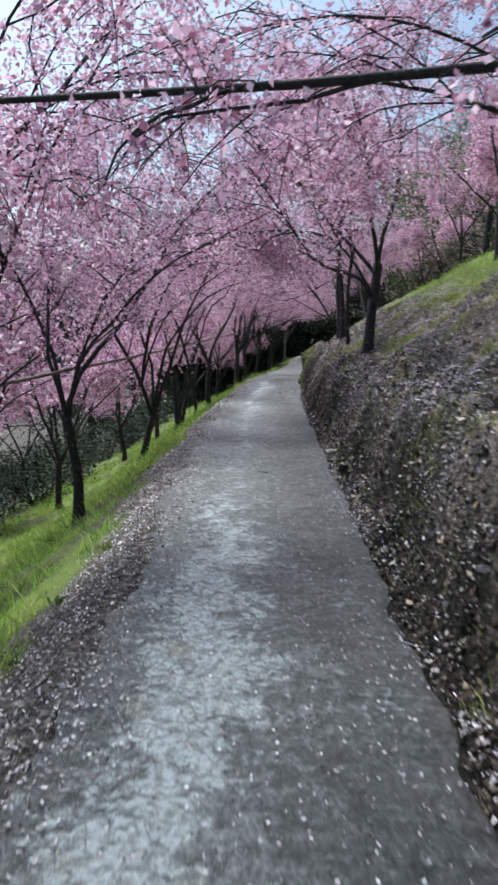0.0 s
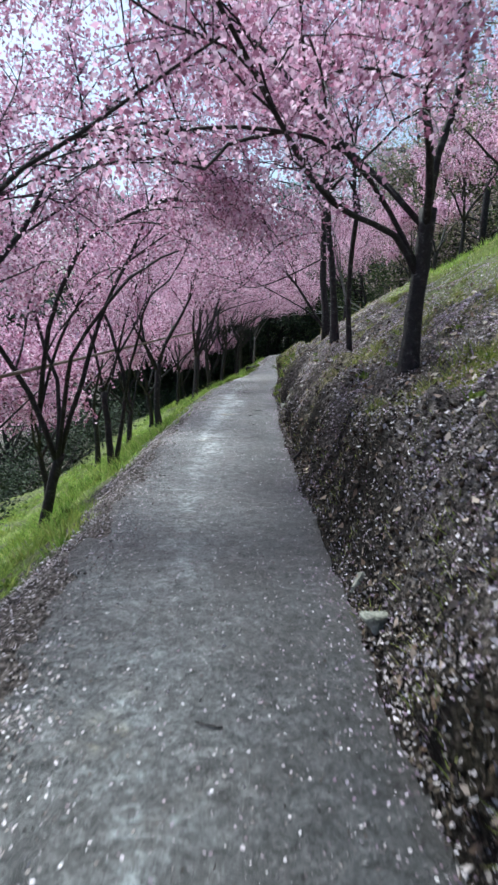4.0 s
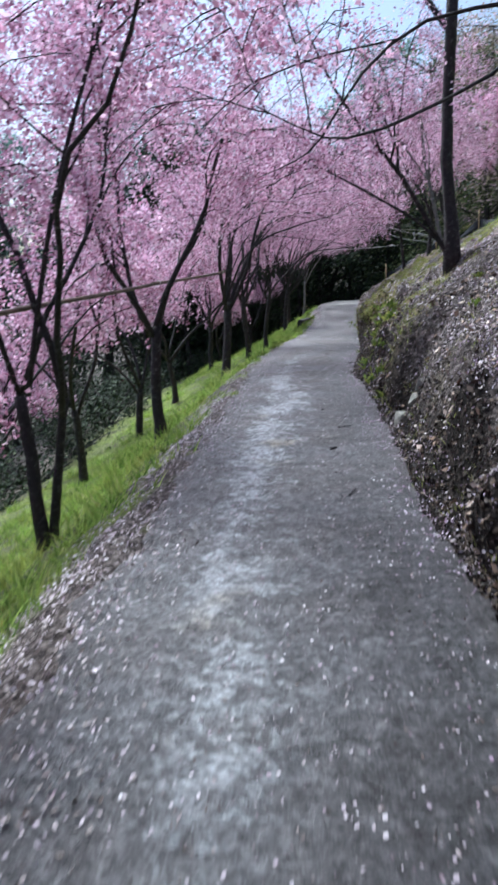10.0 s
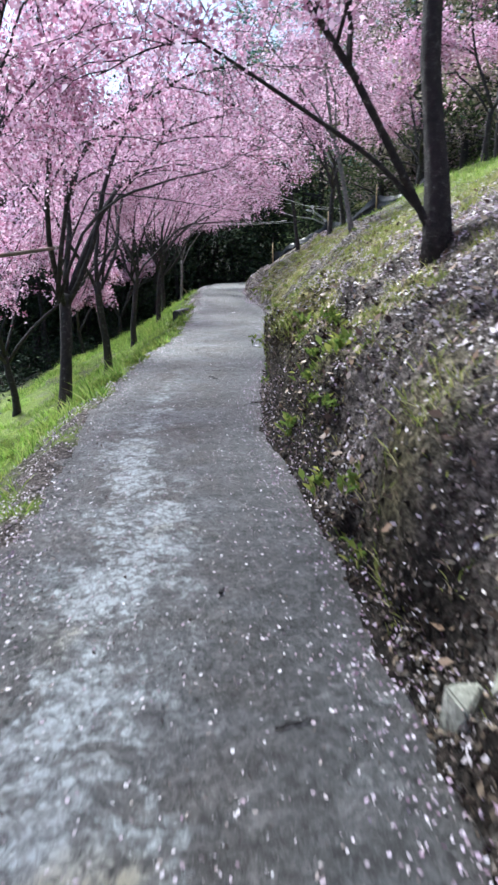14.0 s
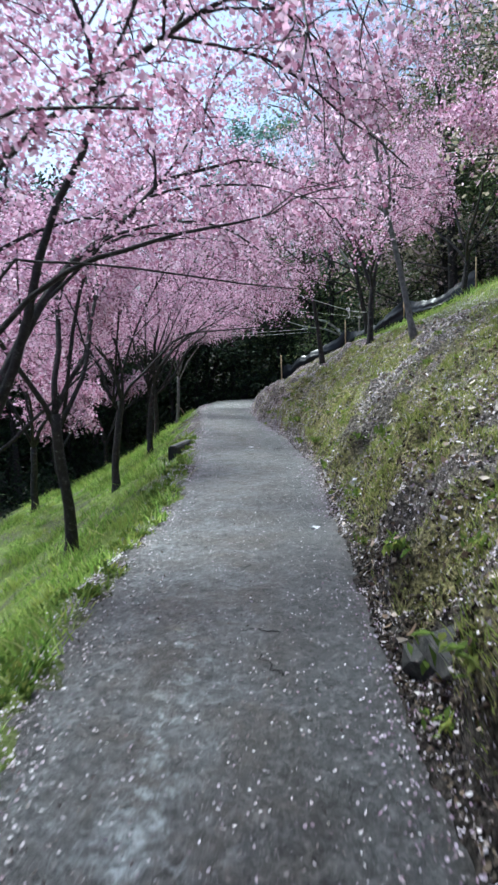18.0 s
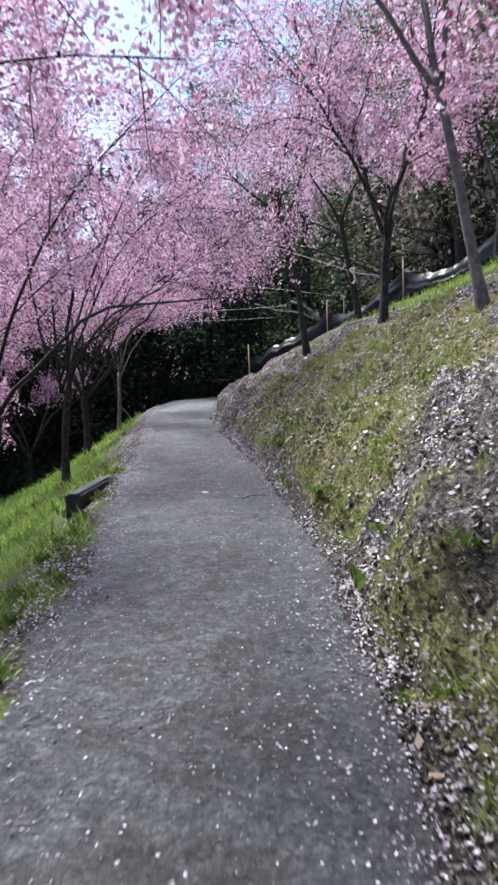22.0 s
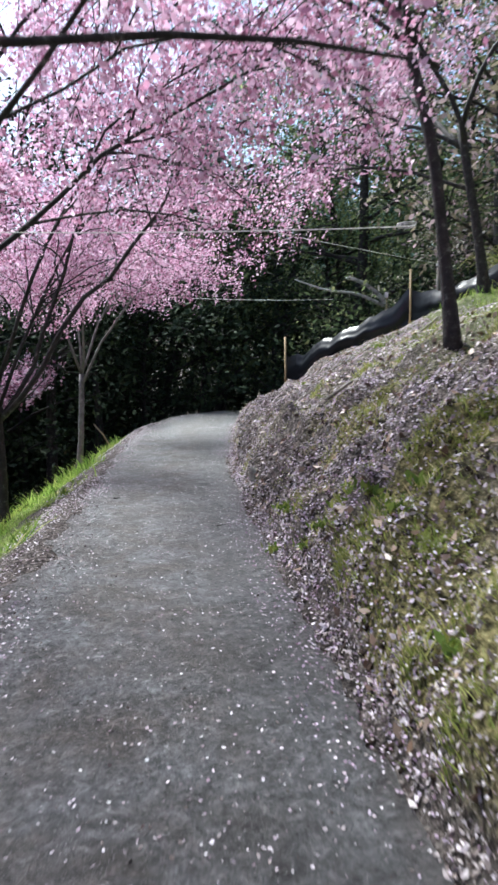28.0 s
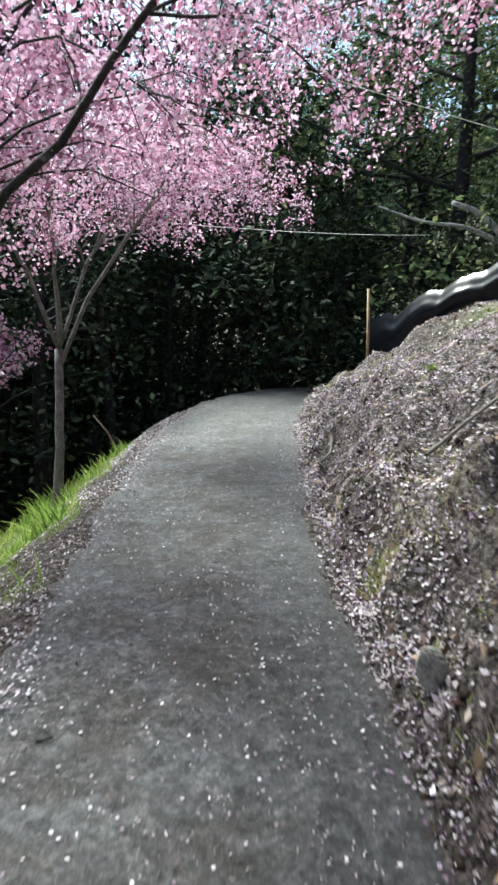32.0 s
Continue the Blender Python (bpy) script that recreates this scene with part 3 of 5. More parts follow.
# raw dark earth on the cut face, blackened further for the shade at its foot
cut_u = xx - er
g_cut_shade = ramp(0.45, 0.22, cut_u + (fbm(xx * 1.7, yy * 1.7, 47.0, 3) - 0.5) * 0.7) * (cut_u > -0.3) * np.interp(yy, [-12, 22, 28, 34], [1, 1, 0.5, 0.25])
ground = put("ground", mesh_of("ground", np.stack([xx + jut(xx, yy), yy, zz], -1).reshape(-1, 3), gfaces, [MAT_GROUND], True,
                               {"grass": g_grass.ravel(), "moss": g_moss.ravel(), "cut": g_cut_shade.ravel()}),
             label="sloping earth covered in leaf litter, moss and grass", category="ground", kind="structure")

def path_z(x, y):
    """The trodden surface: broad dips, lumps, and small clods."""
    return path_level(y) + 0.012 + (fbm(x * 3, y * 3, 51.0, 3) - 0.5) * 0.035 + (fbm(x * 0.7, y * 0.7, 52.0, 2) - 0.5) * 0.05 + (fbm(x * 7, y * 9, 53.0, 2) - 0.5) * 0.022


# path: a strip of packed earth whose edges sink below the litter
py = np.concatenate([np.arange(-12, 0, 0.1), np.arange(0, 48, 0.05), np.arange(48, 58, 0.15)])
pa = np.linspace(-0.09, 1.09, 58)
ya = np.repeat(py[:, None], len(pa), 1)
pl, pr = edges(ya)
xa = pl + (pr - pl) * pa[None]
waver = (fbm(xa * 1.9, ya * 1.9, 57.0, 3) - 0.5) * 0.20 + (fbm(xa * 8, ya * 8, 58.0, 2) - 0.5) * 0.12
dip = np.clip(np.maximum(-pa[None] + waver, pa[None] - 1 + waver * 0.6), 0, 0.13) / 0.09
za = path_z(xa, ya) - 0.10 * dip
pi_ = (np.arange(len(py) - 1)[:, None] * len(pa) + np.arange(len(pa) - 1)[None])
pfaces = np.stack([pi_, pi_ + 1, pi_ + len(pa) + 1, pi_ + len(pa)], -1).reshape(-1, 4)
lime = np.interp(ya, [-12, 0, 3, 5, 8, 9.5, 12, 13.5, 16, 19, 21, 24, 27, 30, 34, 38, 41, 44], [1.6, 2.0, 2.3, 1.8, 0.9, 0.8, 1.0, 1.0, 1.2, 1.5, 1.5, 1.1, 0.6, 0.45, 0.5, 0.4, 0.6, 0.3])
silt = ramp(0.5, 0.15, np.abs(pa[None] - 0.42)) * np.interp(ya, [-12, 16, 23, 30, 48], [0.1, 0.3, 1, 1, 0.9])
path_ob = put("path", mesh_of("path", np.stack([xa, ya, za], -1).reshape(-1, 3), pfaces, [MAT_PATH], True,
                              {"across": np.broadcast_to(pa, xa.shape).ravel(), "lime": lime.ravel(), "silt": silt.ravel()}),
              label="damp grey packed-earth footpath with pale lime streaks", category="path", kind="structure")

# ---- cherry trees ----
FLOWER = np.array([[-0.62, 0.0, -0.12], [0.05, -0.4, 0.12], [0.62, 0.05, -0.1], [-0.05, 0.42, 0.14]])
UP = np.array([0, 0, 1.0])


def wander(rng, start, way, length, steps, bend, droop=0.0, toward=None):
    """Points of a branch that starts along way and wanders."""
    pts, d = [np.array(start, float)], unit(np.array(way, float))
    for n in range(steps):
        d = unit(d + bend * rng.normal(size=3) + np.array([0, 0, -droop * (n + 1) / steps]) + (0 if toward is None else toward))
        pts.append(pts[-1] + d * length / steps)
    return np.array(pts)


def along(pts, t):
    s = t * (len(pts) - 1)
    n = np.minimum(np.floor(s).astype(int), len(pts) - 2)
    return pts[n] + (pts[n + 1] - pts[n]) * (s - n)[..., None], unit(pts[n + 1] - pts[n])


def clearance(x, y, z_base):
    """The height under which no branch hangs: headroom over the path, less beside it."""
    xl, xr = edges(y)
    over = ramp(-1.1, -0.2, np.minimum(x - xl, xr - x))
    uphill = ramp(-0.2, 0.9, x - xr)
    soil = sheet_z(x, y)
    return ((2.35 - 0.35 * ramp(7.0, 5.0, y)) * over + (1 - over) * np.minimum(1.0 + 0.6 * ramp(-2.5, 0, x - xl) - 0.7 * ramp(38, 44, y), soil + 2.3)) * (1 - uphill) + uphill * (soil + 1.7)


def cherry_parts(seed, where, fork=1.1, girth=0.09, reach=2.8, rise=0.95, limbs=4, lean=(0, 0), flowers=14000, fsize=0.036, given=(), side=(0, 0), stems=1, thick=0.55, boughs=()):
    """Meshes of one tree at where: trunks, limbs, twigs, blossom, about its foot. given: limbs as lines of places."""
    rng = np.random.default_rng(seed)
    where = np.array(where, float)
    trunks, limb_list, twig_store = [], [], [[], [], 0]
    bearers, lines = [], []

    def room(pts):
        w = pts + where
        return w[:, 2] - clearance(w[:, 0], w[:, 1], where[2])

    for s in range(stems):
        off = np.array([0.0, 0, 0]) if s == 0 else np.array([0.06, 0.04, 0])
        tp = wander(rng, off + (0, 0, -0.25), (lean[0] * (1 - 1.6 * s) + 0.12 * s, lean[1], 1), fork + 0.25, 9, 0.05)
        tr = girth * (1 - 0.28 * s) * np.array([1.9, 1.55, 1.2, 1.05, 1.0, 0.97, 0.95, 0.93, 0.92, 0.95])
        trunk = [[], [], 0]
        tube(trunk, tp, tr * rng.uniform(0.95, 1.05, 10), 8)
        trunks.append(trunk)
        count = limbs if stems == 1 else max(2, limbs - 1)
        a0 = rng.uniform(0, 6.28)
        for n in range(count):
            az = a0 + n * 6.283 / count + rng.normal() * 0.35
            d = np.array([math.cos(az) + side[0], math.sin(az) + side[1], rise + rng.uniform(-0.2, 0.7)])
            at = tp[-1 - int(rng.integers(0, 2))]
            pts = wander(rng, at, d, reach * rng.uniform(0.8, 1.2), 10, 0.13, 0.04)
            lines.append((pts, girth * rng.uniform(0.42, 0.6)))
    for line in given:
        lines.append((curve_pts(line, 14), girth * thick))
    free = len(lines)
    for r, line in boughs:
        lines.append((curve_pts(np.array(line, float) - where, 14), r))
    for k_line, (pts, r) in enumerate(lines):
        if k_line < free:
            pts = pts + UP * np.clip(-room(pts), 0, None)[:, None] * np.linspace(0, 1, len(pts))[:, None]
        load = 1.0 if k_line < free else 0.4
        limb = [[], [], 0]
        tube(limb, pts, r * np.linspace(1, 0.14, len(pts)) ** 0.8, 6)
        bearers.append((pts, 0.45, load))
        for k in range(int(rng.integers(9, 13))):
            t = rng.uniform(0.25, 0.99)
            p, w = along(pts, np.array(t))
            d = unit(w + 0.85 * unit(rng.normal(size=3)) * (1, 1, 0.6))
            sub = wander(rng, p, d, reach * rng.uniform(0.22, 0.5) * (1.15 - 0.4 * t), 6, 0.15, 0.2)
            if room(sub).min() < 0:
                continue
            tube(limb, sub, r * (1 - 0.75 * t) * 0.45 * np.linspace(1, 0.25, 7) + 0.003, 5, False)
            bearers.append((sub, 0.1, 1.6 * load))
            for q in range(int(rng.integers(6, 10))):
                p2, w2 = along(sub, np.array(rng.uniform(0.2, 1.0)))
                tw = wander(rng, p2, unit(w2 + rng.normal(size=3) * 0.7), rng.uniform(0.3, 0.8), 3, 0.2, 0.4)
                if room(tw).min() < 0:
                    continue
                tube(twig_store, tw, np.linspace(0.0055, 0.0025, 4), 3, False)
                bearers.append((tw, 0.0, 2.4 * load))
        limb_list.append(limb)
    lens = np.array([np.linalg.norm(np.diff(b[0], axis=0), axis=1).sum() * b[2] for b in bearers])
    share = rng.multinomial(flowers // 5, lens / lens.sum())
    spots = []
    for (pts, t0, _), n in zip(bearers, share):
        if n:
            p, _w = along(pts, rng.uniform(t0, 1.0, n))
            spots.append(p)
    spots = np.concatenate(spots)
    spots = spots + rng.normal(size=spots.shape) * 0.09 + np.array([0, 0, -0.05])
    spots = spots[room(spots) > rng.uniform(-0.1, 0.35, len(spots))]
    # five flowers hang in every bunch
    places = np.repeat(spots, 5, 0) + rng.normal(size=(len(spots) * 5, 3)) * np.array([0.030, 0.030, 0.062])
    nrm = unit(rng.normal(size=places.shape))
    fv = scattered(rng, places, nrm, fsize * rng.uniform(0.65, 1.3, len(places)), FLOWER, 0.0)
    return trunks, limb_list, twig_store, (fv, faces_of(len(places), 4, [[0, 1, 2, 3]]))


def cherry_tree(x, y, z, label, group, bark=None, turn=0.0, **kw):
    trunks, limb_list, tw, (fv, ff) = cherry_parts(where=(x, y, z), **kw)
    bark = bark or MAT_BARK
    ob = base_at("cherry_tree", x, y, z, label, "tree", group, turn)
    for tr in trunks:
        put("trunk", tube_mesh("trunk", tr, bark), ob)
    for li in limb_list:
        put("limb", tube_mesh("limb", li, bark), ob)
    put("twig", tube_mesh("twig", tw, MAT_BARK), ob, kind="stuff")
    put("blossom", mesh_of("blossom", fv, ff, [MAT_BLOSSOM]), ob, "pink cherry blossom in hanging bunches", kind="stuff")
    return ob


ROW_L = "cherry trees down the slope beside the path"
ROW_R = "cherry trees on the bank above the path"
LEFT_LABEL = "slender dark cherry tree in pink bloom on a grass slope"
RIGHT_LABEL = "dark-trunked cherry tree in pink bloom on a leafy bank"
# place, seed, height of the fork, girth, reach, rise, limbs
LEFT = [(-0.95, 6.5, 11, 1.9, 0.065, 4.0, 2.0, 4, 1), (-0.95, 10.8, 121, 1.6, 0.075, 4.2, 2.0, 4, 1), (-0.95, 15.15, 13, 1.1, 0.075, 4.2, 1.6, 4, 1),
        (-0.80, 19.0, 14, 1.5, 0.065, 4.0, 1.8, 3, 2), (-0.38, 22.7, 15, 1.6, 0.08, 4.2, 1.7, 4, 1), (0.09, 27.0, 16, 1.7, 0.085, 4.2, 1.7, 4, 1),
        (0.22, 31.6, 17, 2.0, 0.075, 4.0, 1.5, 4, 1), (0.50, 36.0, 18, 1.8, 0.07, 4.2, 1.5, 5, 1), (1.07, 39.4, 19, 1.7, 0.065, 4.2, 1.5, 5, 1),
        (1.13, 43.6, 20, 1.6, 0.07, 4.2, 1.5, 5, 1)]
# limbs that arch over the path
ARCH = {14: [((0, 0, 1.5), (0.5, -0.2, 3.2), (1.3, -0.4, 4.9), (2.4, -0.6, 6.5))],
        17: [((0, 0, 1.9), (0.3, 0, 3.6), (0.9, -0.05, 4.7), (1.8, -0.1, 5.1), (3.0, -0.2, 5.5))],
        18: [((0, 0, 1.7), (0.5, 0, 3.2), (1.3, 0.1, 4.6), (2.6, 0.1, 5.9)), ((0, 0, 1.8), (0.2, -0.5, 3.3), (0.4, -1.0, 4.6), (0.6, -1.5, 5.6))],
        19: [((0, 0, 1.6), (0.5, 0, 2.8), (1.3, -0.1, 4.2), (2.8, -0.2, 5.3)), ((0, 0, 1.8), (0.7, -0.5, 3.6), (1.6, -1.0, 5.2), (2.8, -1.5, 6.3)), ((0, 0, 1.6), (0.0, -0.4, 3.0), (0.1, -0.9, 4.3), (0.3, -1.4, 5.4))],
        20: [((0, 0, 1.5), (0.5, 0, 2.7), (1.3, -0.1, 4.0), (2.8, -0.2, 5.0)), ((0, 0, 1.8), (0.8, -0.5, 3.6), (1.9, -0.9, 5.0), (3.2, -1.2, 6.0)), ((0, 0, 1.6), (0.1, -0.4, 3.0), (0.4, -0.8, 4.2), (0.9, -1.2, 5.2))]}
# long low boughs, by tree: radius and the line they follow
BOUGHS = {41: [(0.026, [(4.66, 7.7, 2.9), (4.3, 7.7, 3.3), (3.4, 7.6, 3.6), (2.4, 7.4, 3.65), (1.4, 7.2, 3.5), (0.4, 7.0, 3.1)]),
               (0.022, [(4.68, 7.7, 3.2), (4.0, 8.0, 4.0), (3.0, 8.3, 4.5), (1.9, 8.6, 4.6), (0.8, 8.8, 4.3)])],
          11: [(0.026, [(-0.93, 6.5, 0.9), (-0.6, 6.55, 2.0), (-0.1, 6.7, 3.0), (0.6, 6.9, 3.5), (1.4, 7.3, 3.7)])],
          121: [(0.022, [(-0.92, 10.8, 0.9), (-0.6, 11.2, 2.0), (-0.1, 11.9, 2.7), (0.5, 12.5, 3.05), (1.1, 13.0, 3.2), (1.8, 13.4, 3.2)]),
                (0.02, [(-0.93, 10.8, 1.0), (-0.5, 11.6, 2.3), (0.1, 12.6, 3.2), (0.7, 13.4, 3.7), (1.4, 14.0, 3.9)])],
          32: [(0.024, [(3.36, 11.76, 2.1), (3.11, 11.7, 2.52), (2.68, 11.2, 2.86), (2.14, 10.8, 2.9), (1.71, 10.6, 2.86), (1.13, 10.4, 2.73), (0.7, 10.2, 2.53)]),
               (0.015, [(2.2, 10.84, 2.9), (1.84, 10.8, 2.81), (1.69, 10.7, 2.63), (1.4, 10.6, 2.68), (1.0, 10.4, 2.57), (0.69, 10.2, 2.27)]),
               (0.033, [(3.38, 11.77, 2.0), (3.16, 11.7, 2.34), (2.74, 11.2, 2.42), (2.39, 10.6, 2.55), (1.9, 9.7, 3.1), (1.5, 8.9, 3.5)])],
          13: [(0.036, [(-0.93, 15.15, 0.4), (-0.7, 15.0, 1.6), (-0.25, 14.8, 2.49), (0.14, 14.6, 2.79), (0.85, 14.4, 3.07), (1.32, 14.2, 3.09), (1.71, 14.0, 3.15), (2.2, 13.7, 3.3)]),
               (0.024, [(-0.93, 15.15, 0.4), (-0.75, 15.2, 1.1), (-0.48, 15.2, 1.71), (-0.15, 15.1, 2.08), (0.48, 15.0, 2.52), (0.91, 14.9, 2.79), (1.23, 14.8, 2.9), (1.8, 14.6, 3.1)])],
          16: [(0.036, [(0.12, 27.0, 0.9), (0.35, 26.9, 2.1), (0.67, 26.8, 2.76), (1.22, 26.6, 3.1), (1.73, 26.4, 3.37), (2.04, 26.2, 3.46), (2.6, 26.0, 3.5)]),
               (0.026, [(0.12, 27.0, 0.8), (0.5, 27.05, 1.7), (1.0, 27.1, 2.15), (1.4, 27.1, 2.29), (1.77, 27.15, 2.41), (2.15, 27.2, 2.49), (2.47, 27.25, 2.58)]),
               (0.014, [(0.12, 27.0, 1.1), (0.59, 27.0, 2.1), (0.81, 27.0, 2.2), (1.47, 26.9, 2.14), (2.16, 26.9, 2.04), (2.5, 26.7, 1.98)])],
          34: [(0.019, [(3.5, 19.1, 3.15), (3.18, 19.0, 2.86), (2.46, 18.6, 2.49), (2.16, 18.4, 2.37), (1.86, 18.2, 2.32), (1.4, 18.0, 2.5)]),
               (0.017, [(3.45, 19.1, 3.4), (2.7, 19.1, 3.3), (2.2, 19.1, 2.95), (1.87, 19.2, 2.5), (1.65, 19.4, 2.36), (1.32, 19.6, 2.27)])],
          35: [(0.042, [(3.74, 22.64, 1.5), (3.61, 22.65, 1.66), (3.0, 22.5, 2.59), (2.53, 22.3, 3.09), (2.12, 22.2, 3.61), (1.8, 22.0, 4.2)]),
               (0.024, [(3.55, 22.65, 1.75), (3.2, 22.55, 2.05), (2.69, 22.4, 2.33), (2.05, 22.2, 2.65), (1.66, 22.0, 2.8)])]}
for x, y, seed, fork, girth, reach, rise, limbs, stems in LEFT:
    cherry_tree(x, y, at_ground(x, y), LEFT_LABEL, ROW_L, seed=seed, fork=fork, girth=girth, reach=reach * 1.14, rise=rise, limbs=limbs, stems=stems, given=ARCH.get(seed, ()), boughs=BOUGHS.get(seed, ()), thick=0.4,
                side=(0.08 if y < 30 else 0.25, 0.0), flowers=24000 if y < 8 else 31000 if y < 30 else 36000, lean=(0.04, 0.0))
cherry_tree(1.79, 46.55, at_ground(1.79, 46.55), "slender pale-barked cherry tree in pink bloom at the path's edge", ROW_L, bark=MAT_PALE_BARK, seed=21,
            fork=1.7, girth=0.05, reach=3.9, rise=2.2, limbs=5, side=(0.35, -0.3), flowers=30000)
RIGHT = [(5.3, 4.2, 31, 2.2, 0.10, 3.8, 1.7, 4, (-0.05, 0), ((0, 0, 0.45), (-0.8, -0.05, 0.55), (-2.0, -0.1, 0.45), (-3.2, -0.1, 0.36), (-4.6, 0.0, 0.34), (-5.8, 0.1, 0.30))),
         (4.7, 7.7, 41, 2.4, 0.085, 4.2, 1.9, 5, (-0.05, 0), None),
         (3.34, 11.77, 32, 1.3, 0.075, 4.2, 1.8, 3, (-0.08, 0), None),
         (3.42, 15.98, 33, 2.3, 0.036, 3.6, 2.2, 3, (-0.1, 0), None),
         (3.54, 19.11, 34, 3.0, 0.06, 4.2, 1.8, 4, (-0.08, 0), None),
         (3.73, 22.64, 35, 3.2, 0.078, 3.8, 1.8, 3, (-0.02, 0), None),
         (5.75, 33.4, 36, 2.2, 0.05, 3.6, 1.7, 4, (-0.14, 0), None),
         (5.87, 36.57, 38, 1.3, 0.065, 3.4, 1.6, 4, (-0.02, 0), None),
         (8.2, 44.5, 40, 2.4, 0.075, 4.0, 1.1, 4, (-0.12, 0), ((-0.2, 0, 1.5), (-1.4, 0.4, 1.9), (-2.6, 0.8, 1.9), (-4.0, 1.2, 1.7))),
         (5.60, 39.82, 39, 2.6, 0.052, 3.2, 1.7, 4, (-0.10, 0), ((-0.2, 0, 2.1), (-1.0, -0.1, 2.5), (-1.9, -0.2, 2.6), (-2.6, -0.2, 2.5)))]
for x, y, seed, fork, girth, reach, rise, limbs, lean, limb in RIGHT:
    cherry_tree(x, y, at_ground(x, y), RIGHT_LABEL, ROW_R, seed=seed, fork=fork, girth=girth, reach=reach, rise=rise, limbs=limbs, lean=lean,
                given=[limb] if limb else (), boughs=BOUGHS.get(seed, ()), bark=MAT_PALE_BARK if seed == 36 else None, side=(-0.3, 0.0), flowers=15000 if y < 6 else 23000 if y < 30 or y > 44 else 16000, thick=0.34 if y < 6 else 0.44)

# rows further off share three trees
ROW_FAR = "cherry trees farther down and up the hillside"
models = []
for n, (seed, fork, reach) in enumerate(((51, 1.3, 3.0), (52, 1.5, 3.3), (53, 1.2, 2.8))):
    models.append(cherry_tree(-3.4, 8.3 + 4.35 * n, at_ground(-3.4, 8.3 + 4.35 * n), "cherry tree in pink bloom standing lower on the hillside", ROW_FAR, seed=seed, fork=fork,
                              girth=0.08, reach=reach + 0.8, rise=1.6, limbs=4, flowers=8500, fsize=0.062))
far_rng = random.Random(5)
spots = [(-2.85, 21.4), (-2.65, 25.7), (-2.6, 30.2), (-2.5, 35.0), (-1.9, 40.0), (-3.6, 3.5), (-2.2, 45.5), (-5.0, 43.0), (-0.9, 48.0), (-2.8, 50.8)]
spots += [(-8.0 + far_rng.uniform(-1, 1), y) for y in (3, 8.5, 14, 19.5, 25, 30.5, 36)]
spots += [(-12.5 + far_rng.uniform(-1, 1), y) for y in (10, 17, 24, 31)]
spots += [(6.6, 8.5), (7.0, 13.0), (6.9, 17.6), (9.4, 25.8), (9.0, 30.0), (9.2, 34.5), (9.3, 39.6)]
spots += [(10.5 + far_rng.uniform(-1, 1), y) for y in (6, 11, 16, 21.5, 27)]
for n, (x, y) in enumerate(spots):
    s = far_rng.uniform(0.9, 1.2)
    t = copy_thing(models[n % 3], pose(x, y, at_ground(x, y), 0, 0, far_rng.uniform(0, 360)))
    t.scale = (s, s, s)
    if x > 0:
        t["label"] = "cherry tree in pink bloom standing higher on the hillside"

# ---- dark evergreen wood ----
LEAF = np.array([[-0.5, 0, 0], [0, -0.24, 0.05], [0.5, 0, 0], [0, 0.24, 0.05]])


def wood_tree(x, y, z, seed, tall, wide, low, leaves, mat, label, size=0.16):
    rng = np.random.default_rng(seed)
    ob = base_at("forest_tree", x, y, z, label, "tree", "evergreen trees of the dark wood")
    trunk = [[], [], 0]
    tp = wander(rng, (0, 0, -0.3), (0, 0, 1), tall * 0.9, 9, 0.05)
    tube(trunk, tp, np.linspace(0.15, 0.03, 10), 6)
    spots = []
    for n in range(26):
        t = rng.uniform(low, 1.0)
        p, w = along(tp, np.array(t))
        az = rng.uniform(0, 6.28)
        length = wide * (1.0 - 0.4 * t) * rng.uniform(0.5, 1.1) + 0.4
        b = wander(rng, p, (math.cos(az), math.sin(az), 0.45), length, 5, 0.12, 0.1)
        tube(trunk, b, np.linspace(0.04, 0.008, 6), 4, False)
        k = leaves // 26
        q, _w = along(b, rng.uniform(0.25, 1.0, k) ** 0.7)
        spots.append(q + rng.normal(size=(k, 3)) * np.array([0.42, 0.42, 0.3]))
    spots = np.concatenate(spots)
    put("trunk", tube_mesh("trunk", trunk, MAT_BARK), ob)
    v = scattered(rng, spots, np.tile(UP, (len(spots), 1)), size * rng.uniform(0.6, 1.4, len(spots)), LEAF, 0.8)
    put("crown", mesh_of("crown", v, faces_of(len(spots), 4, [[0, 1, 2, 3]]), [mat]), ob, "uneven crown of small leaves", kind="stuff")
    return ob


WOOD_LABEL = "tall dark evergreen tree with dense small leaves"
DRY_LABEL = "thin tree with sparse dull brown and pinkish leaves"
GREEN_LABEL = "tall leafy tree with mid-green and yellowish leaves"
woods = [wood_tree(1.5, 57.0, at_ground(1.5, 57.0), 61, 9.0, 3.0, 0.05, 7500, MAT_FOREST, WOOD_LABEL, 0.17),
         wood_tree(-2.0, 54.0, at_ground(-2.0, 54.0), 62, 8.0, 3.2, 0.02, 6500, MAT_FOREST, WOOD_LABEL, 0.135),
         wood_tree(6.5, 59.0, at_ground(6.5, 59.0), 63, 10.0, 3.4, 0.1, 7500, MAT_FOREST, WOOD_LABEL, 0.17),
         wood_tree(12.5, 41.0, at_ground(12.5, 41.0), 64, 9.0, 3.0, 0.06, 6000, MAT_DRY, DRY_LABEL, 0.12),
         wood_tree(12.0, 47.0, at_ground(12.0, 47.0), 65, 9.0, 3.2, 0.04, 10000, MAT_BUSH, GREEN_LABEL, 0.095)]
wood_rng = random.Random(9)
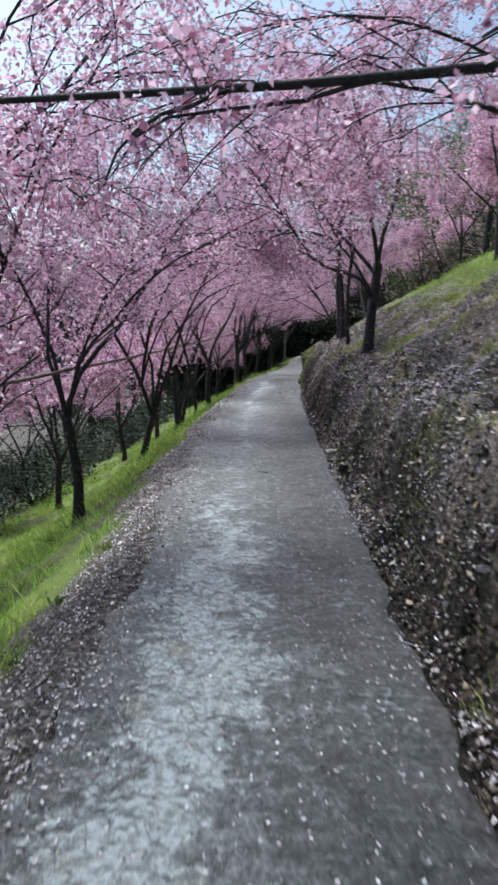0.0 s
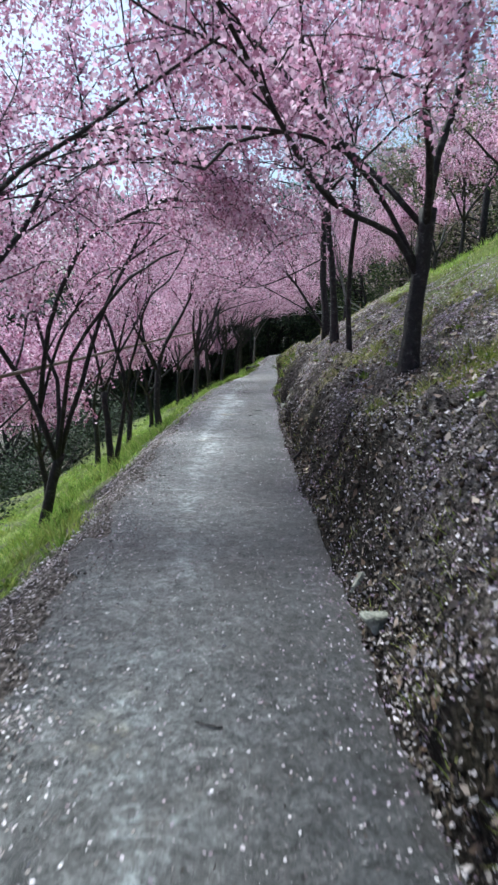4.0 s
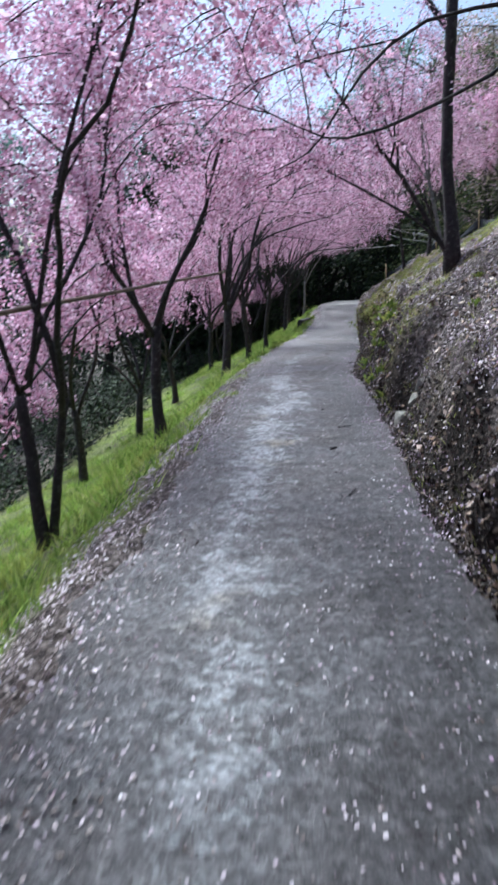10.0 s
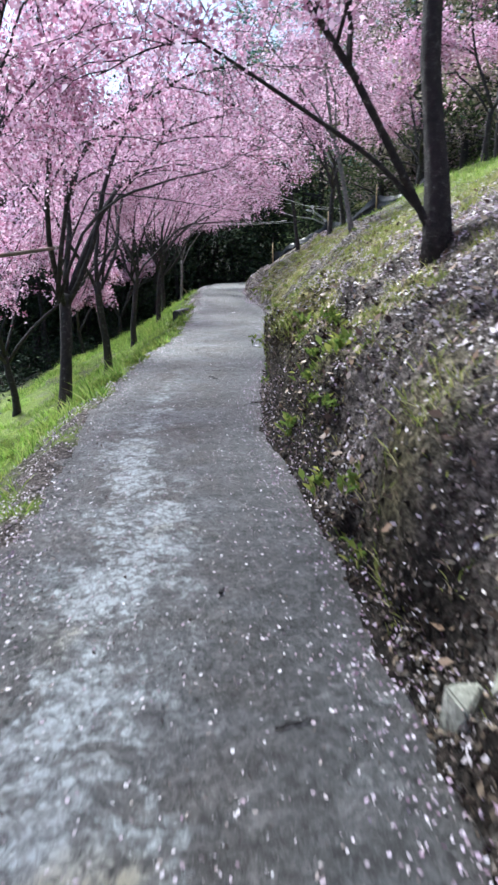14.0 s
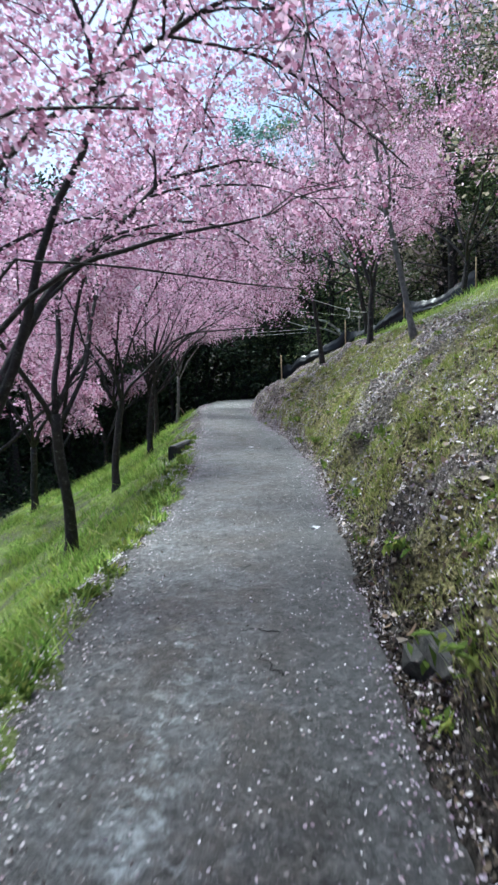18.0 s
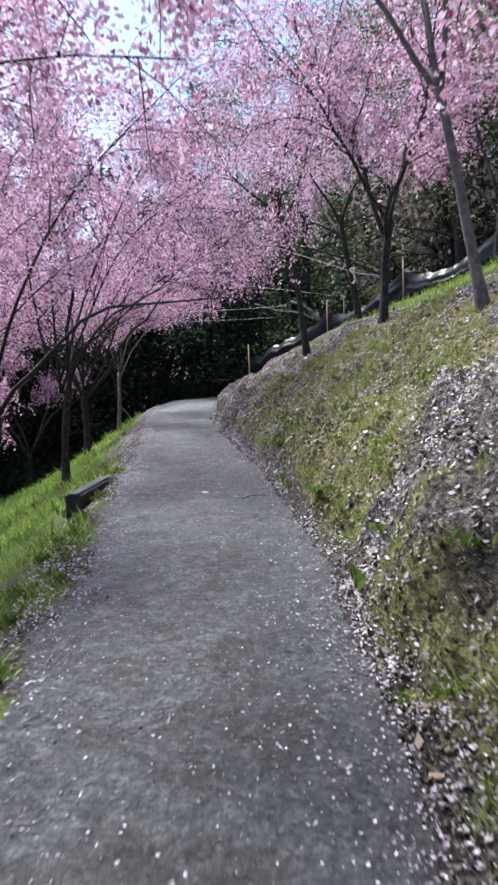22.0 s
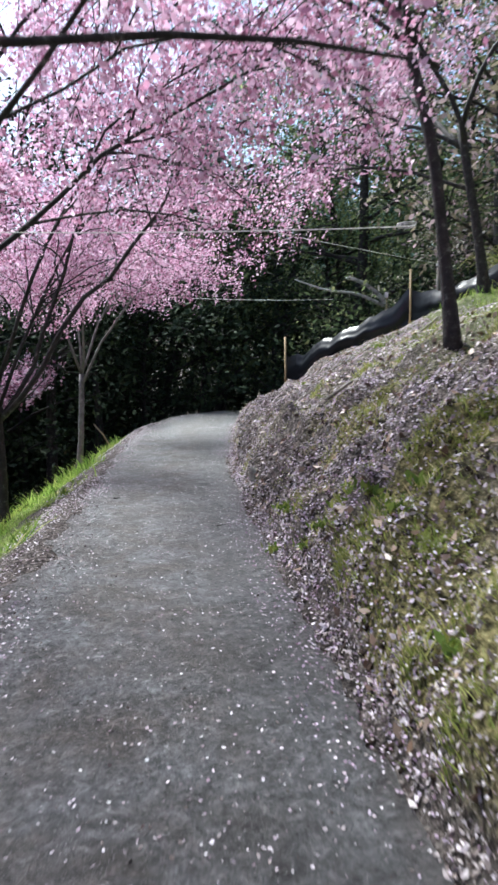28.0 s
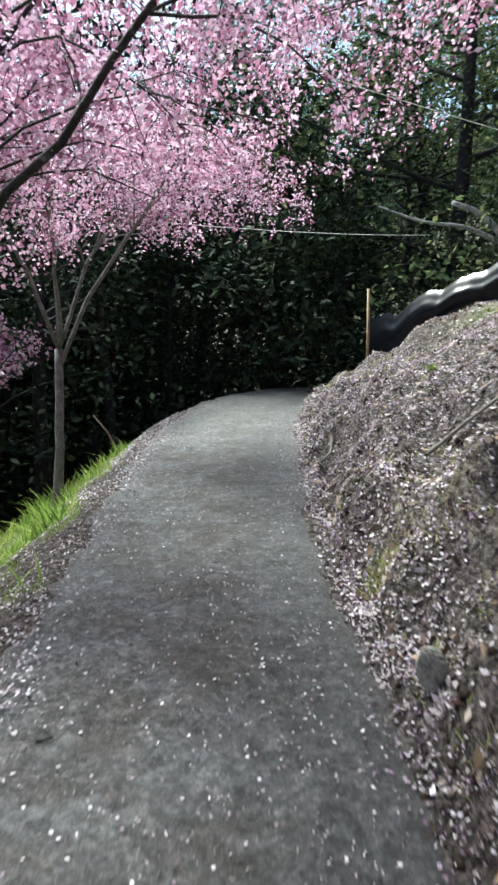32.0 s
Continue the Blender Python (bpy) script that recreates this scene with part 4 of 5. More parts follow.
wood_spots = [(-5.5, 51), (-9, 48), (-13, 52), (-7, 57), (-3, 61), (2.5, 63), (5, 55.5), (9.5, 57), (13, 59), (7.5, 64), (12, 52.5), (15.5, 55), (17, 49), (15, 45.5), (19, 42), (-12, 44), (-16, 38),
              (-18, 46), (-17, 30), (-18, 22), (-17, 12), (-15, 3), (-3, 68), (12, 68), (18, 64), (22, 52), (-1, 52.0), (3.5, 59.5), (-3.5, 56), (0.3, 56.5), (3.0, 56.8), (-6.5, 61), (0.5, 66), (4.5, 68), (8.5, 61), (-14, 56)]
wood_spots += [(-4.2, 58.5), (-7.5, 58), (-9.5, 62.5), (-5.5, 66.5), (-1.2, 64), (-11, 54.5), (-2.0, 59.0)]
for n, (x, y) in enumerate(wood_spots):
    s = wood_rng.uniform(1.1, 1.6) if n < len(wood_spots) - 7 else wood_rng.uniform(1.8, 2.1)
    t = copy_thing(woods[4] if x > 4.8 and y < 66 and n % 3 else woods[1] if 0 < y < 58 and -8 < x < 16 else woods[2 * (n % 2)], pose(x, y, at_ground(x, y), 0, 0, wood_rng.uniform(0, 360)))
    t.scale = (s, s, s)
for x, y in [(14.5, 36), (13, 31), (13.5, 25.5), (13, 20), (13.5, 14.5), (13, 9), (13, 3), (16.5, 28), (17, 18), (17.5, 11), (17, 4), (11.5, 45.5), (16, 40), (14, -3), (20, 23), (20, 32), (9.0, 54.5), (12.5, 55.5), (15.5, 51), (6.0, 62), (10.5, 60), (14.5, 58), (3.0, 64), (11.0, 49.5), (14.0, 48.5), (18, 46), (7.0, 56.8), (-3.5, 63), (0.5, 61), (18, 53), (12, 37.5), (12.5, 44), (13.5, 46.5), (12.8, 49.8)]:
    s = wood_rng.uniform(0.9, 1.3) if y < 46 else wood_rng.uniform(1.2, 1.6)
    t = copy_thing(woods[wood_rng.choice((3, 3, 4)) if y < 48 else wood_rng.choice((3, 4, 4))], pose(x, y, at_ground(x, y), 0, 0, wood_rng.uniform(0, 360)))
    t.scale = (s, s, s)



# slim bare stems at the wood's edge, and tall airy trees above it, tinted as sky-lit
STEM_LABEL = "slim grey-barked forest tree with a high thin crown"
slim = wood_tree(-1.6, 51.6, at_ground(-1.6, 51.6), 66, 6.5, 1.3, 0.55, 900, MAT_FOREST, STEM_LABEL, 0.14)
for x, y in [(0.6, 51.2), (-3.4, 51.0), (1.7, 53.2), (-0.4, 53.6), (2.9, 55.0), (-5.2, 52.4), (-4.2, 48.6), (4.6, 56.4), (-2.6, 53.0), (-6.4, 49.8), (6.6, 54.8), (8.3, 55.6)]:
    s = wood_rng.uniform(0.8, 1.25)
    copy_thing(slim, pose(x, y, at_ground(x, y), 0, 0, wood_rng.uniform(0, 360))).scale = (s, s, s)
AIRY_LABEL = "tall airy tree, its crown tinted pale blue-green by sky light and haze"
airy = wood_tree(-9.5, 53.0, at_ground(-9.5, 53.0), 67, 19.0, 4.2, 0.45, 9000, MAT_AIRY, AIRY_LABEL, 0.24)
for x, y in [(-13.5, 46), (-5.0, 60), (2.0, 67), (10.5, 63), (16.5, 57), (-17, 55), (6.0, 72), (20, 47)]:
    s = wood_rng.uniform(0.85, 1.15)
    copy_thing(airy, pose(x, y, at_ground(x, y), 0, 0, wood_rng.uniform(0, 360))).scale = (s, s, s)


# dark undergrowth below and beyond the trees
def shrub(x, y, seed, size, leaves):
    rng = np.random.default_rng(seed)
    ob = base_at("shrub", x, y, at_ground(x, y), "dense dark-green shrub in the undergrowth", "shrub", "shrubs of the undergrowth")
    stems = [[], [], 0]
    spots = []
    for n in range(14):
        az = rng.uniform(0, 6.28)
        b = wander(rng, (0, 0, -0.1), (math.cos(az), math.sin(az), rng.uniform(0.5, 1.6)), size * rng.uniform(0.7, 1.2), 5, 0.15, 0.15)
        tube(stems, b, np.linspace(0.022, 0.006, 6), 4, False)
        q, _w = along(b, rng.uniform(0.15, 1.0, leaves // 14))
        spots.append(q + rng.normal(size=q.shape) * 0.2 * size)
    spots = np.concatenate(spots)
    put("stem", tube_mesh("stem", stems, MAT_BARK), ob, kind="stuff")
    v = scattered(rng, spots, np.tile(UP, (len(spots), 1)), rng.uniform(0.06, 0.15, len(spots)), LEAF, 0.8)
    put("leaves", mesh_of("leaves", v, faces_of(len(spots), 4, [[0, 1, 2, 3]]), [MAT_FOREST]), ob, kind="stuff")
    return ob


shrubs = [shrub(-6.2, 10.0, 91, 1.5, 1500), shrub(-6.6, 16.0, 92, 1.8, 1500), shrub(-0.6, 51.5, 93, 1.6, 2000)]
shrub_rng = random.Random(12)
places = [(-6.0 - shrub_rng.uniform(0, 1.5), 2.0 + 2.7 * n) for n in range(17)] + [(-10.0 - shrub_rng.uniform(0, 3), 3.0 + 4.0 * n) for n in range(12)]
places += [(x, 53.5 + shrub_rng.uniform(-1, 2)) for x in (-8, -6, -4.2, -2.4, -0.6, 0.8, 2.0)] + [(2.2, 55.5), (3.6, 57.5), (5.2, 58.5), (-3.2, 46.5), (-4.4, 49), (-2.6, 49.8), (-0.8, 48.7)]
places += [(9.5, 53), (11, 51.5), (12.8, 49.5), (14, 47.2), (15, 44), (8.0, 53.5), (6.9, 53.3)]
places += [(xr_ + shrub_rng.uniform(8.5, 11), yb) for yb, xr_ in ((2, 2.8), (6, 2.6), (10, 2.5), (14, 2.5), (18, 2.4), (22, 2.4), (26, 3), (30, 4), (34, 5), (38, 5.5))]
places += [(-5.0 + shrub_rng.uniform(-0.6, 0.5), 3.5 + 2.6 * n) for n in range(16)]
for n, (x, y) in enumerate(places):
    s = shrub_rng.uniform(0.8, 1.4)
    t = copy_thing(shrubs[n % 3], pose(x, y, at_ground(x, y), 0, 0, shrub_rng.uniform(0, 360)))
    t.scale = (s, s, s)

# ---- what lies and grows on the ground ----
PETAL = np.array([[-0.5, 0, 0.02], [0, -0.4, 0.0], [0.5, 0, 0.05], [0, 0.4, 0.0]])
LITTER = np.array([[-0.55, 0, 0.10], [0.0, -0.3, 0.0], [0.55, 0.05, 0.14], [0.05, 0.3, 0.02]])


def spread(rng, n, y0, y1, lo, hi, side):
    """n places beside the path: side 1 uphill, -1 downhill, 0 on it; lo..hi metres from its edge (or 0..1 across it)."""
    y = rng.uniform(y0, y1, n)
    d = rng.uniform(lo, hi, n)
    xl, xr = edges(y)
    x = xr + d if side > 0 else xl - d if side < 0 else xl + (xr - xl) * d
    return x, y, d


def lay(name, x, y, z, sizes, template, mat, tilt, rng, label, category, nrm=None):
    n = len(x)
    nrm = np.tile(UP, (n, 1)) if nrm is None else nrm
    v = scattered(rng, np.stack([x + jut(x, y), y, z], -1), nrm, sizes, template, tilt)
    return put(name, mesh_of(name, v, faces_of(n, 4, [[0, 1, 2, 3]]), [mat]), None, label, category, kind="stuff")


rng = np.random.default_rng(101)
# white petals strewn over the path, thicker along its uphill edge
x, y, d = spread(rng, 21000, -2, 52, 0.0, 1.0, 0)
keep = rng.uniform(size=len(x)) < 0.35 + 0.5 * fbm(x * 1.5, y * 1.5, 61.0, 2) + 0.3 * d
x, y = x[keep], y[keep]
lay("fallen_petals", x, y, path_z(x, y) + 0.006, 0.006 + 0.016 * rng.uniform(0, 1, len(x)) ** 1.8, PETAL, MAT_PETAL, 0.25, rng, "white petals strewn over the damp path", "petals")
x, y, d = spread(rng, 20000, -2, 52, -0.30, 0.22, 1)
keep = rng.uniform(size=len(x)) < ramp(0.44, 0.62, fbm(x * 1.2, y * 0.9, 63.0, 3) + 0.06 * ramp(-0.15, 0.0, d)) * ramp(-0.32, -0.02, d)
x, y, d = x[keep], y[keep], d[keep]
lay("edge_petals", x, y, np.maximum(sheet_z(x, y), np.where(d < 0, path_z(x, y), -9)) + 0.012, rng.uniform(0.010, 0.021, len(x)), PETAL, MAT_LILAC, 0.5, rng, "drift of lilac and white petals at the foot of the bank", "petals")
x, y, d = spread(rng, 26000, -2, 50, -0.25, 0.5, -1)
keep = rng.uniform(size=len(x)) < ramp(0.40, 0.62, fbm(x * 1.2, y * 0.9, 64.0, 3)) * ramp(-0.27, 0.0, d) * np.interp(y, [0, 16, 22, 33, 37, 50], [0.45, 0.6, 1, 1, 1.8, 1.8])
x, y, d = x[keep], y[keep], d[keep]
lay("verge_petals", x, y, np.maximum(sheet_z(x, y), np.where(d < 0, path_z(x, y), -9)) + 0.02, rng.uniform(0.012, 0.026, len(x)), PETAL, MAT_PETAL, 0.5, rng, "pale petals caught along the grassy verge", "petals")
# crumbs of earth and bark on the path
x, y, d = spread(rng, 15000, -2, 52, 0.0, 1.0, 0)
lay("path_crumbs", x, y, path_z(x, y) + 0.004, rng.uniform(0.006, 0.022, len(x)), LITTER, MAT_LITTER, 0.5, rng, "crumbs of bark and leaf trodden into the path", "litter")
# brown leaves on the verge and path margins
x, y, d = spread(rng, 60000, -1, 52, -0.42, 0.7, -1)
keep = rng.uniform(size=len(x)) < 1.1 * ramp(-0.45, 0.1, d + 0.4 * (fbm(x * 1.7, y * 1.7, 66.0, 2) - 0.5)) * (1 - 0.6 * ramp(0.45, 0.75, d)) * np.interp(y, [0, 14, 19, 30, 52], [1, 1, 0.6, 0.45, 0.6])
x, y, d = x[keep], y[keep], d[keep]
lay("verge_leaves", x, y, np.maximum(sheet_z(x, y), np.where(d < 0, path_z(x, y), -9)) + 0.012, rng.uniform(0.010, 0.028, len(x)), LITTER, MAT_LITTER, 0.45, rng, "brown and grey fallen leaves along the grassy verge", "leaves")
# litter on the bank, thickest on its face
x1, y1, d1 = spread(rng, 260000, -1, 53, 0.0, 1.3, 1)
x2, y2, d2 = spread(rng, 150000, -1, 53, 1.3, 3.8, 1)
x, y, d = np.r_[x1, x2], np.r_[y1, y2], np.r_[d1, d2]
keep = rng.uniform(size=len(x)) < (0.2 + 0.8 * ramp(0.40, 0.54, fbm(x * 1.1, y * 1.1, 71.0, 3) * 0.6 + fbm(x * 4.5, y * 4.5, 72.0, 2) * 0.4)) * (1 - np.interp(y, [22, 28], [0.5, 0.2]) * cover(x, y)[1]) * (1 - 0.75 * ramp(29, 24, y) * ramp(0.5, 0.2, d) * np.interp(y, [8, 12], [0.6, 1]))
x, y = x[keep], y[keep]
lay("bank_leaves", x, y, sheet_z(x, y) + 0.014, rng.uniform(0.010, 0.022, len(x)) * rng.choice([1.0, 1.5, 2.2], len(x), p=[0.62, 0.28, 0.10]), LITTER, MAT_LITTER, 0.6, rng, "thick litter of curled brown leaves on the bank", "leaves", normals_at(x, y))
x, y, d = spread(rng, 9000, -1, 52, 0.05, 2.6, 1)
lay("brown_leaves", x, y, sheet_z(x, y) + 0.022, rng.uniform(0.035, 0.075, len(x)), LITTER, MAT_BROWN_LEAF, 0.7, rng, "broad curled brown and tan leaves on the bank", "leaves", normals_at(x, y))
x, y, d = spread(rng, 260000, -1, 52, 0.03, 3.0, 1)
keep = rng.uniform(size=len(x)) < ramp(0.47, 0.60, fbm(x * 1.2, y * 1.2, 73.0, 2) * 0.6 + fbm(x * 5.0, y * 5.0, 74.0, 2) * 0.4 + 0.06 * ramp(36, 39, y)) * np.interp(y, [0, 22, 28, 36, 39, 46], [0.95, 0.95, 0.4, 0.5, 1.2, 1.1]) * (1 - 0.75 * ramp(0.5, 0.2, d) * ramp(38, 30, y))
x, y = x[keep], y[keep]
lay("bank_petals", x, y, sheet_z(x, y) + 0.018, rng.uniform(0.010, 0.024, len(x)), PETAL, MAT_LILAC, 0.6, rng, "lilac petals caught among the leaves on the bank", "petals", normals_at(x, y))


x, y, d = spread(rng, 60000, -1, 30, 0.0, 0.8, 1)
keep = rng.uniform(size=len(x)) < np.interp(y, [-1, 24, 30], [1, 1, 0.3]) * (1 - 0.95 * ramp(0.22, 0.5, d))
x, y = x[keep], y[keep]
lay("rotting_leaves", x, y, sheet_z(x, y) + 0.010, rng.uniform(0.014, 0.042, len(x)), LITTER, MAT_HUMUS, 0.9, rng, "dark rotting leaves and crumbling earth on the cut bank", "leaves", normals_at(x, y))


def blades(name, x, y, tall, mat, rng, label, lean=0.45, wide=(0.004, 0.055)):
    n = len(x)
    z = sheet_z(x, y)
    foot = np.stack([x + jut(x, y), y, z - 0.01], -1)
    az = rng.uniform(0, 6.283, n)
    sidew = np.stack([np.cos(az), np.sin(az), 0 * az], -1) * (wide[0] + wide[1] * tall)[:, None]
    tip = foot + UP * tall[:, None] + rng.normal(size=(n, 3)) * np.array([lean, lean, 0.1]) * tall[:, None]
    mid = (foot + tip) / 2 + UP * 0.12 * tall[:, None]
    v = np.stack([foot - sidew * 0.5, foot + sidew * 0.5, mid + sidew * 0.32, tip, mid - sidew * 0.32], 1).reshape(-1, 3)
    f4 = faces_of(n, 5, [[0, 1, 2, 4]])
    f3 = faces_of(n, 5, [[4, 2, 3]])
    return put(name, mesh_of(name, v, [f4, f3], [mat]), None, label, "grass", kind="stuff")


# dry straw matted into the bank
x, y, d = spread(rng, 70000, -1, 50, 0.1, 3.4, 1)
keep = rng.uniform(size=len(x)) < ramp(0.36, 0.62, fbm(x * 1.7, y * 1.7, 86.0, 3)) * np.interp(y, [0, 18, 24, 50], [0.45, 0.6, 1, 0.8])
x, y = x[keep], y[keep]
blades("dry_straw", x, y, rng.uniform(0.015, 0.055, len(x)), MAT_STRAW, rng, "matted dry straw and dead grass on the bank", 1.6, (0.003, 0.03))
# grass of the downhill slope
x, y, d = spread(rng, 210000, -2, 50, 0.02, 5.4, -1)
g, _m = cover(x, y)
keep = (rng.uniform(size=len(x)) < g * (0.45 + 0.8 * fbm(x * 2.2, y * 2.2, 81.0, 2))) & (np.hypot((x - 1.80) * 1.6, y - 35.1) > 0.75)
x, y = x[keep], y[keep]
blades("slope_grass", x, y, rng.uniform(0.03, 0.10, len(x)) * (0.3 + 2.0 * ramp(0.35, 0.75, fbm(x * 2.6, y * 2.6, 82.0, 3))), MAT_GRASS, rng, "fresh bright green grass on the slope below the path", 0.7, (0.006, 0.07))


# tufts of weed and moss on the bank
def tufted(n, y0, y1, lo, hi, per, wide):
    x, y, d = spread(rng, n, y0, y1, lo, hi, 1)
    g, m = cover(x, y)
    keep = rng.uniform(size=len(x)) < 0.05 + 0.9 * m + 0.45 * g
    x, y = np.repeat(x[keep], per), np.repeat(y[keep], per)
    return x + rng.normal(size=len(x)) * wide, y + rng.normal(size=len(x)) * wide


def cushions(n, y0, y1, lo, hi, name, mat, label, most):
    """Domed cushions of short blades, on mossy ground."""
    x, y, d = spread(rng, n, y0, y1, lo, hi, 1)
    m = np.maximum(cover(x, y)[1], 0.25 * cover(x, y)[0])
    keep = rng.uniform(size=len(x)) < m
    x, y = x[keep], y[keep]
    size = rng.uniform(0.35, 1.0, len(x)) * most
    k = 70
    cx, cy, cs = np.repeat(x, k), np.repeat(y, k), np.repeat(size, k)
    az, r = rng.uniform(0, 6.283, len(cx)), np.sqrt(rng.uniform(0, 1, len(cx)))
    px, py_ = cx + np.cos(az) * r * cs, cy + np.sin(az) * r * cs
    return blades(name, px, py_, cs * (0.30 + 0.75 * np.sqrt(1 - r * r)) * rng.uniform(0.7, 1.2, len(cx)), mat, rng, label, 0.5)


cushions(2600, -1, 50, 0.12, 2.6, "moss_cushions", MAT_MOSSGRASS, "rounded olive cushions of moss and low weed on the bank", 0.11)
xa_, ya_ = tufted(15000, -1, 51, 0.06, 1.4, 20, 0.04)
xb_, yb_ = tufted(12000, -1, 51, 1.4, 4.2, 14, 0.055)
x, y = np.r_[xa_, xb_], np.r_[ya_, yb_]
blades("bank_grass", x, y, rng.uniform(0.018, 0.062, len(x)) * (0.5 + fbm(x * 1.4, y * 1.4, 84.0, 2)), MAT_MOSSGRASS, rng, "tufts of yellow-green grass and moss on the bank", 0.8)
x, y, d = spread(rng, 34000, -1, 46, 3.4, 8.5, 1)
g, m = cover(x, y)
keep = rng.uniform(size=len(x)) < 0.2 + 0.7 * g
x, y = x[keep], y[keep]
blades("crest_grass", x, y, rng.uniform(0.06, 0.2, len(x)), MAT_GRASS, rng, "bright grass along the top of the hillside")


# clods of dark earth and root ends in the cut bank
x, y, d = spread(rng, 17000, -2, 50, -0.03, 0.9, 1)
keep = rng.uniform(size=len(x)) < ramp(0.38, 0.6, fbm(x * 1.6, y * 1.6, 91.0, 2)) * np.interp(y, [0, 26, 32, 52], [1, 1, 0.55, 0.5])
x, y = x[keep], y[keep]
OCTA = np.array([[1, 0, 0], [0.3, 0.95, 0.1], [-0.8, 0.6, 0], [-0.85, -0.55, 0.1], [0.25, -0.95, 0], [0.15, 0.1, 0.5], [-0.1, 0, -0.7]])
OF = [[0, 1, 5], [1, 2, 5], [2, 3, 5], [3, 4, 5], [4, 0, 5], [1, 0, 6], [2, 1, 6], [3, 2, 6], [4, 3, 6], [0, 4, 6]]
v = scattered(rng, np.stack([x + jut(x, y), y, sheet_z(x, y) + 0.005], -1), normals_at(x, y), 0.005 + 0.024 * rng.uniform(0, 1, len(x)) ** 2.2, OCTA, 0.5)
put("earth_clods", mesh_of("earth_clods", v, faces_of(len(x), 7, OF), [MAT_CLOD]), None, "crumbling clods of dark earth on the cut bank", "soil", kind="stuff")


# ---- single things ----


def rock_mesh(seed, sx, sy, sz, mat):
    """A broken stone: the hull of scattered points, its arrises worn."""
    r2 = random.Random(seed * 7 + 3)
    bm = bmesh.new()
    for n in range(15):
        p = Vector((r2.uniform(-1, 1), r2.uniform(-1, 1), r2.uniform(-1, 1)))
        p = p / max(abs(p.x), abs(p.y), abs(p.z)) * r2.uniform(0.75, 1.0)
        bm.verts.new((p.x * sx, p.y * sy, p.z * sz))
    hull = bmesh.ops.convex_hull(bm, input=bm.verts[:])
    bmesh.ops.delete(bm, geom=list({g for g in hull["geom_interior"] + hull["geom_unused"] if isinstance(g, bmesh.types.BMVert)}), context="VERTS")
    bmesh.ops.bevel(bm, geom=bm.edges[:], offset=0.11 * min(sx, sy, sz), segments=2, affect="EDGES", clamp_overlap=True)
    me = bpy.data.meshes.new("stone")
    bm.to_mesh(me)
    bm.free()
    me.materials.append(mat)
    return me


def rock(x, y, z, seed, size, mat, label, turn=0.0):
    ob = put("stone", rock_mesh(seed, *size, mat), None, label, "stone", "stones set in the bank")
    ob.matrix_basis = pose(x, y, z, 0, 0, turn)
    return ob


PALE = "pale angular stone bedded in the dark earth bank"
for n, (x, y, z, size) in enumerate([(2.67, 18.98, 0.10, (0.10, 0.11, 0.12)), (2.70, 19.04, 0.29, (0.085, 0.09, 0.08)), (2.60, 19.14, 0.08, (0.07, 0.09, 0.10)), (2.72, 19.02, 0.43, (0.05, 0.05, 0.065)), (2.70, 18.62, 0.14, (0.05, 0.06, 0.08)),
                                     (2.60, 18.40, 0.05, (0.07, 0.08, 0.07)), (4.02, 35.05, 0.10, (0.07, 0.09, 0.07)), (4.14, 35.6, 0.27, (0.06, 0.08, 0.07)), (4.06, 34.5, 0.12, (0.07, 0.1, 0.08)),
                                     (2.70, 9.9, 0.10, (0.10, 0.09, 0.08)), (2.66, 9.3, 0.08, (0.07, 0.08, 0.06)), (3.05, 24.4, 0.42, (0.10, 0.09, 0.05)), (4.15, 41.4, 0.22, (0.05, 0.06, 0.09))]):
    rock(x, y, z, n + 1, size, MAT_STONE, PALE, n * 47)
for n, (x, y, size) in enumerate([(2.86, 25.15, (0.16, 0.20, 0.14)), (2.84, 24.62, (0.14, 0.16, 0.13)), (4.35, 46.6, (0.15, 0.16, 0.09)), (4.45, 47.0, (0.13, 0.12, 0.08)),
                                  (2.90, 24.9, (0.22, 0.34, 0.05))]):
    rock(x, y, (0.29 if size[2] == 0.05 else 0.10 if y < 26 else at_ground(x, y) - 0.045), n + 31, size, MAT_DARK_STONE, "dark wet rock jutting from the foot of the bank", 0 if y < 26 else n * 61)


def rod(name, pts, radii, mat, label, category, group="", sides=6, parent=None):
    st = [[], [], 0]
    tube(st, pts, radii, sides)
    return put(name, tube_mesh(name, st, mat), parent, label, category, group)


# sticks on the path and the bank
def stick(x, y, turn, length, r, mat, label, bend=0.05, up=0.0, on_bank=False):
    r2 = np.random.default_rng(int(x * 1000) + int(y * 10))
    c, s = math.cos(radians(turn)), math.sin(radians(turn))
    t = np.linspace(-0.5, 0.5, 7)
    px, py_ = x + c * t * length, y + s * t * length
    off = r2.normal(size=7) * bend * length * 0.3
    px, py_ = px - s * off, py_ + c * off
    pz = (height(px, py_) if on_bank else path_z(px, py_)) + r + 0.004 + up
    if on_bank:
        pz = np.polyval(np.polyfit(t, pz, 1), t) + 0.03
    return rod("stick", np.stack([px, py_, pz], -1), np.linspace(r, r * 0.55, 7), mat, label, "stick", "fallen sticks")


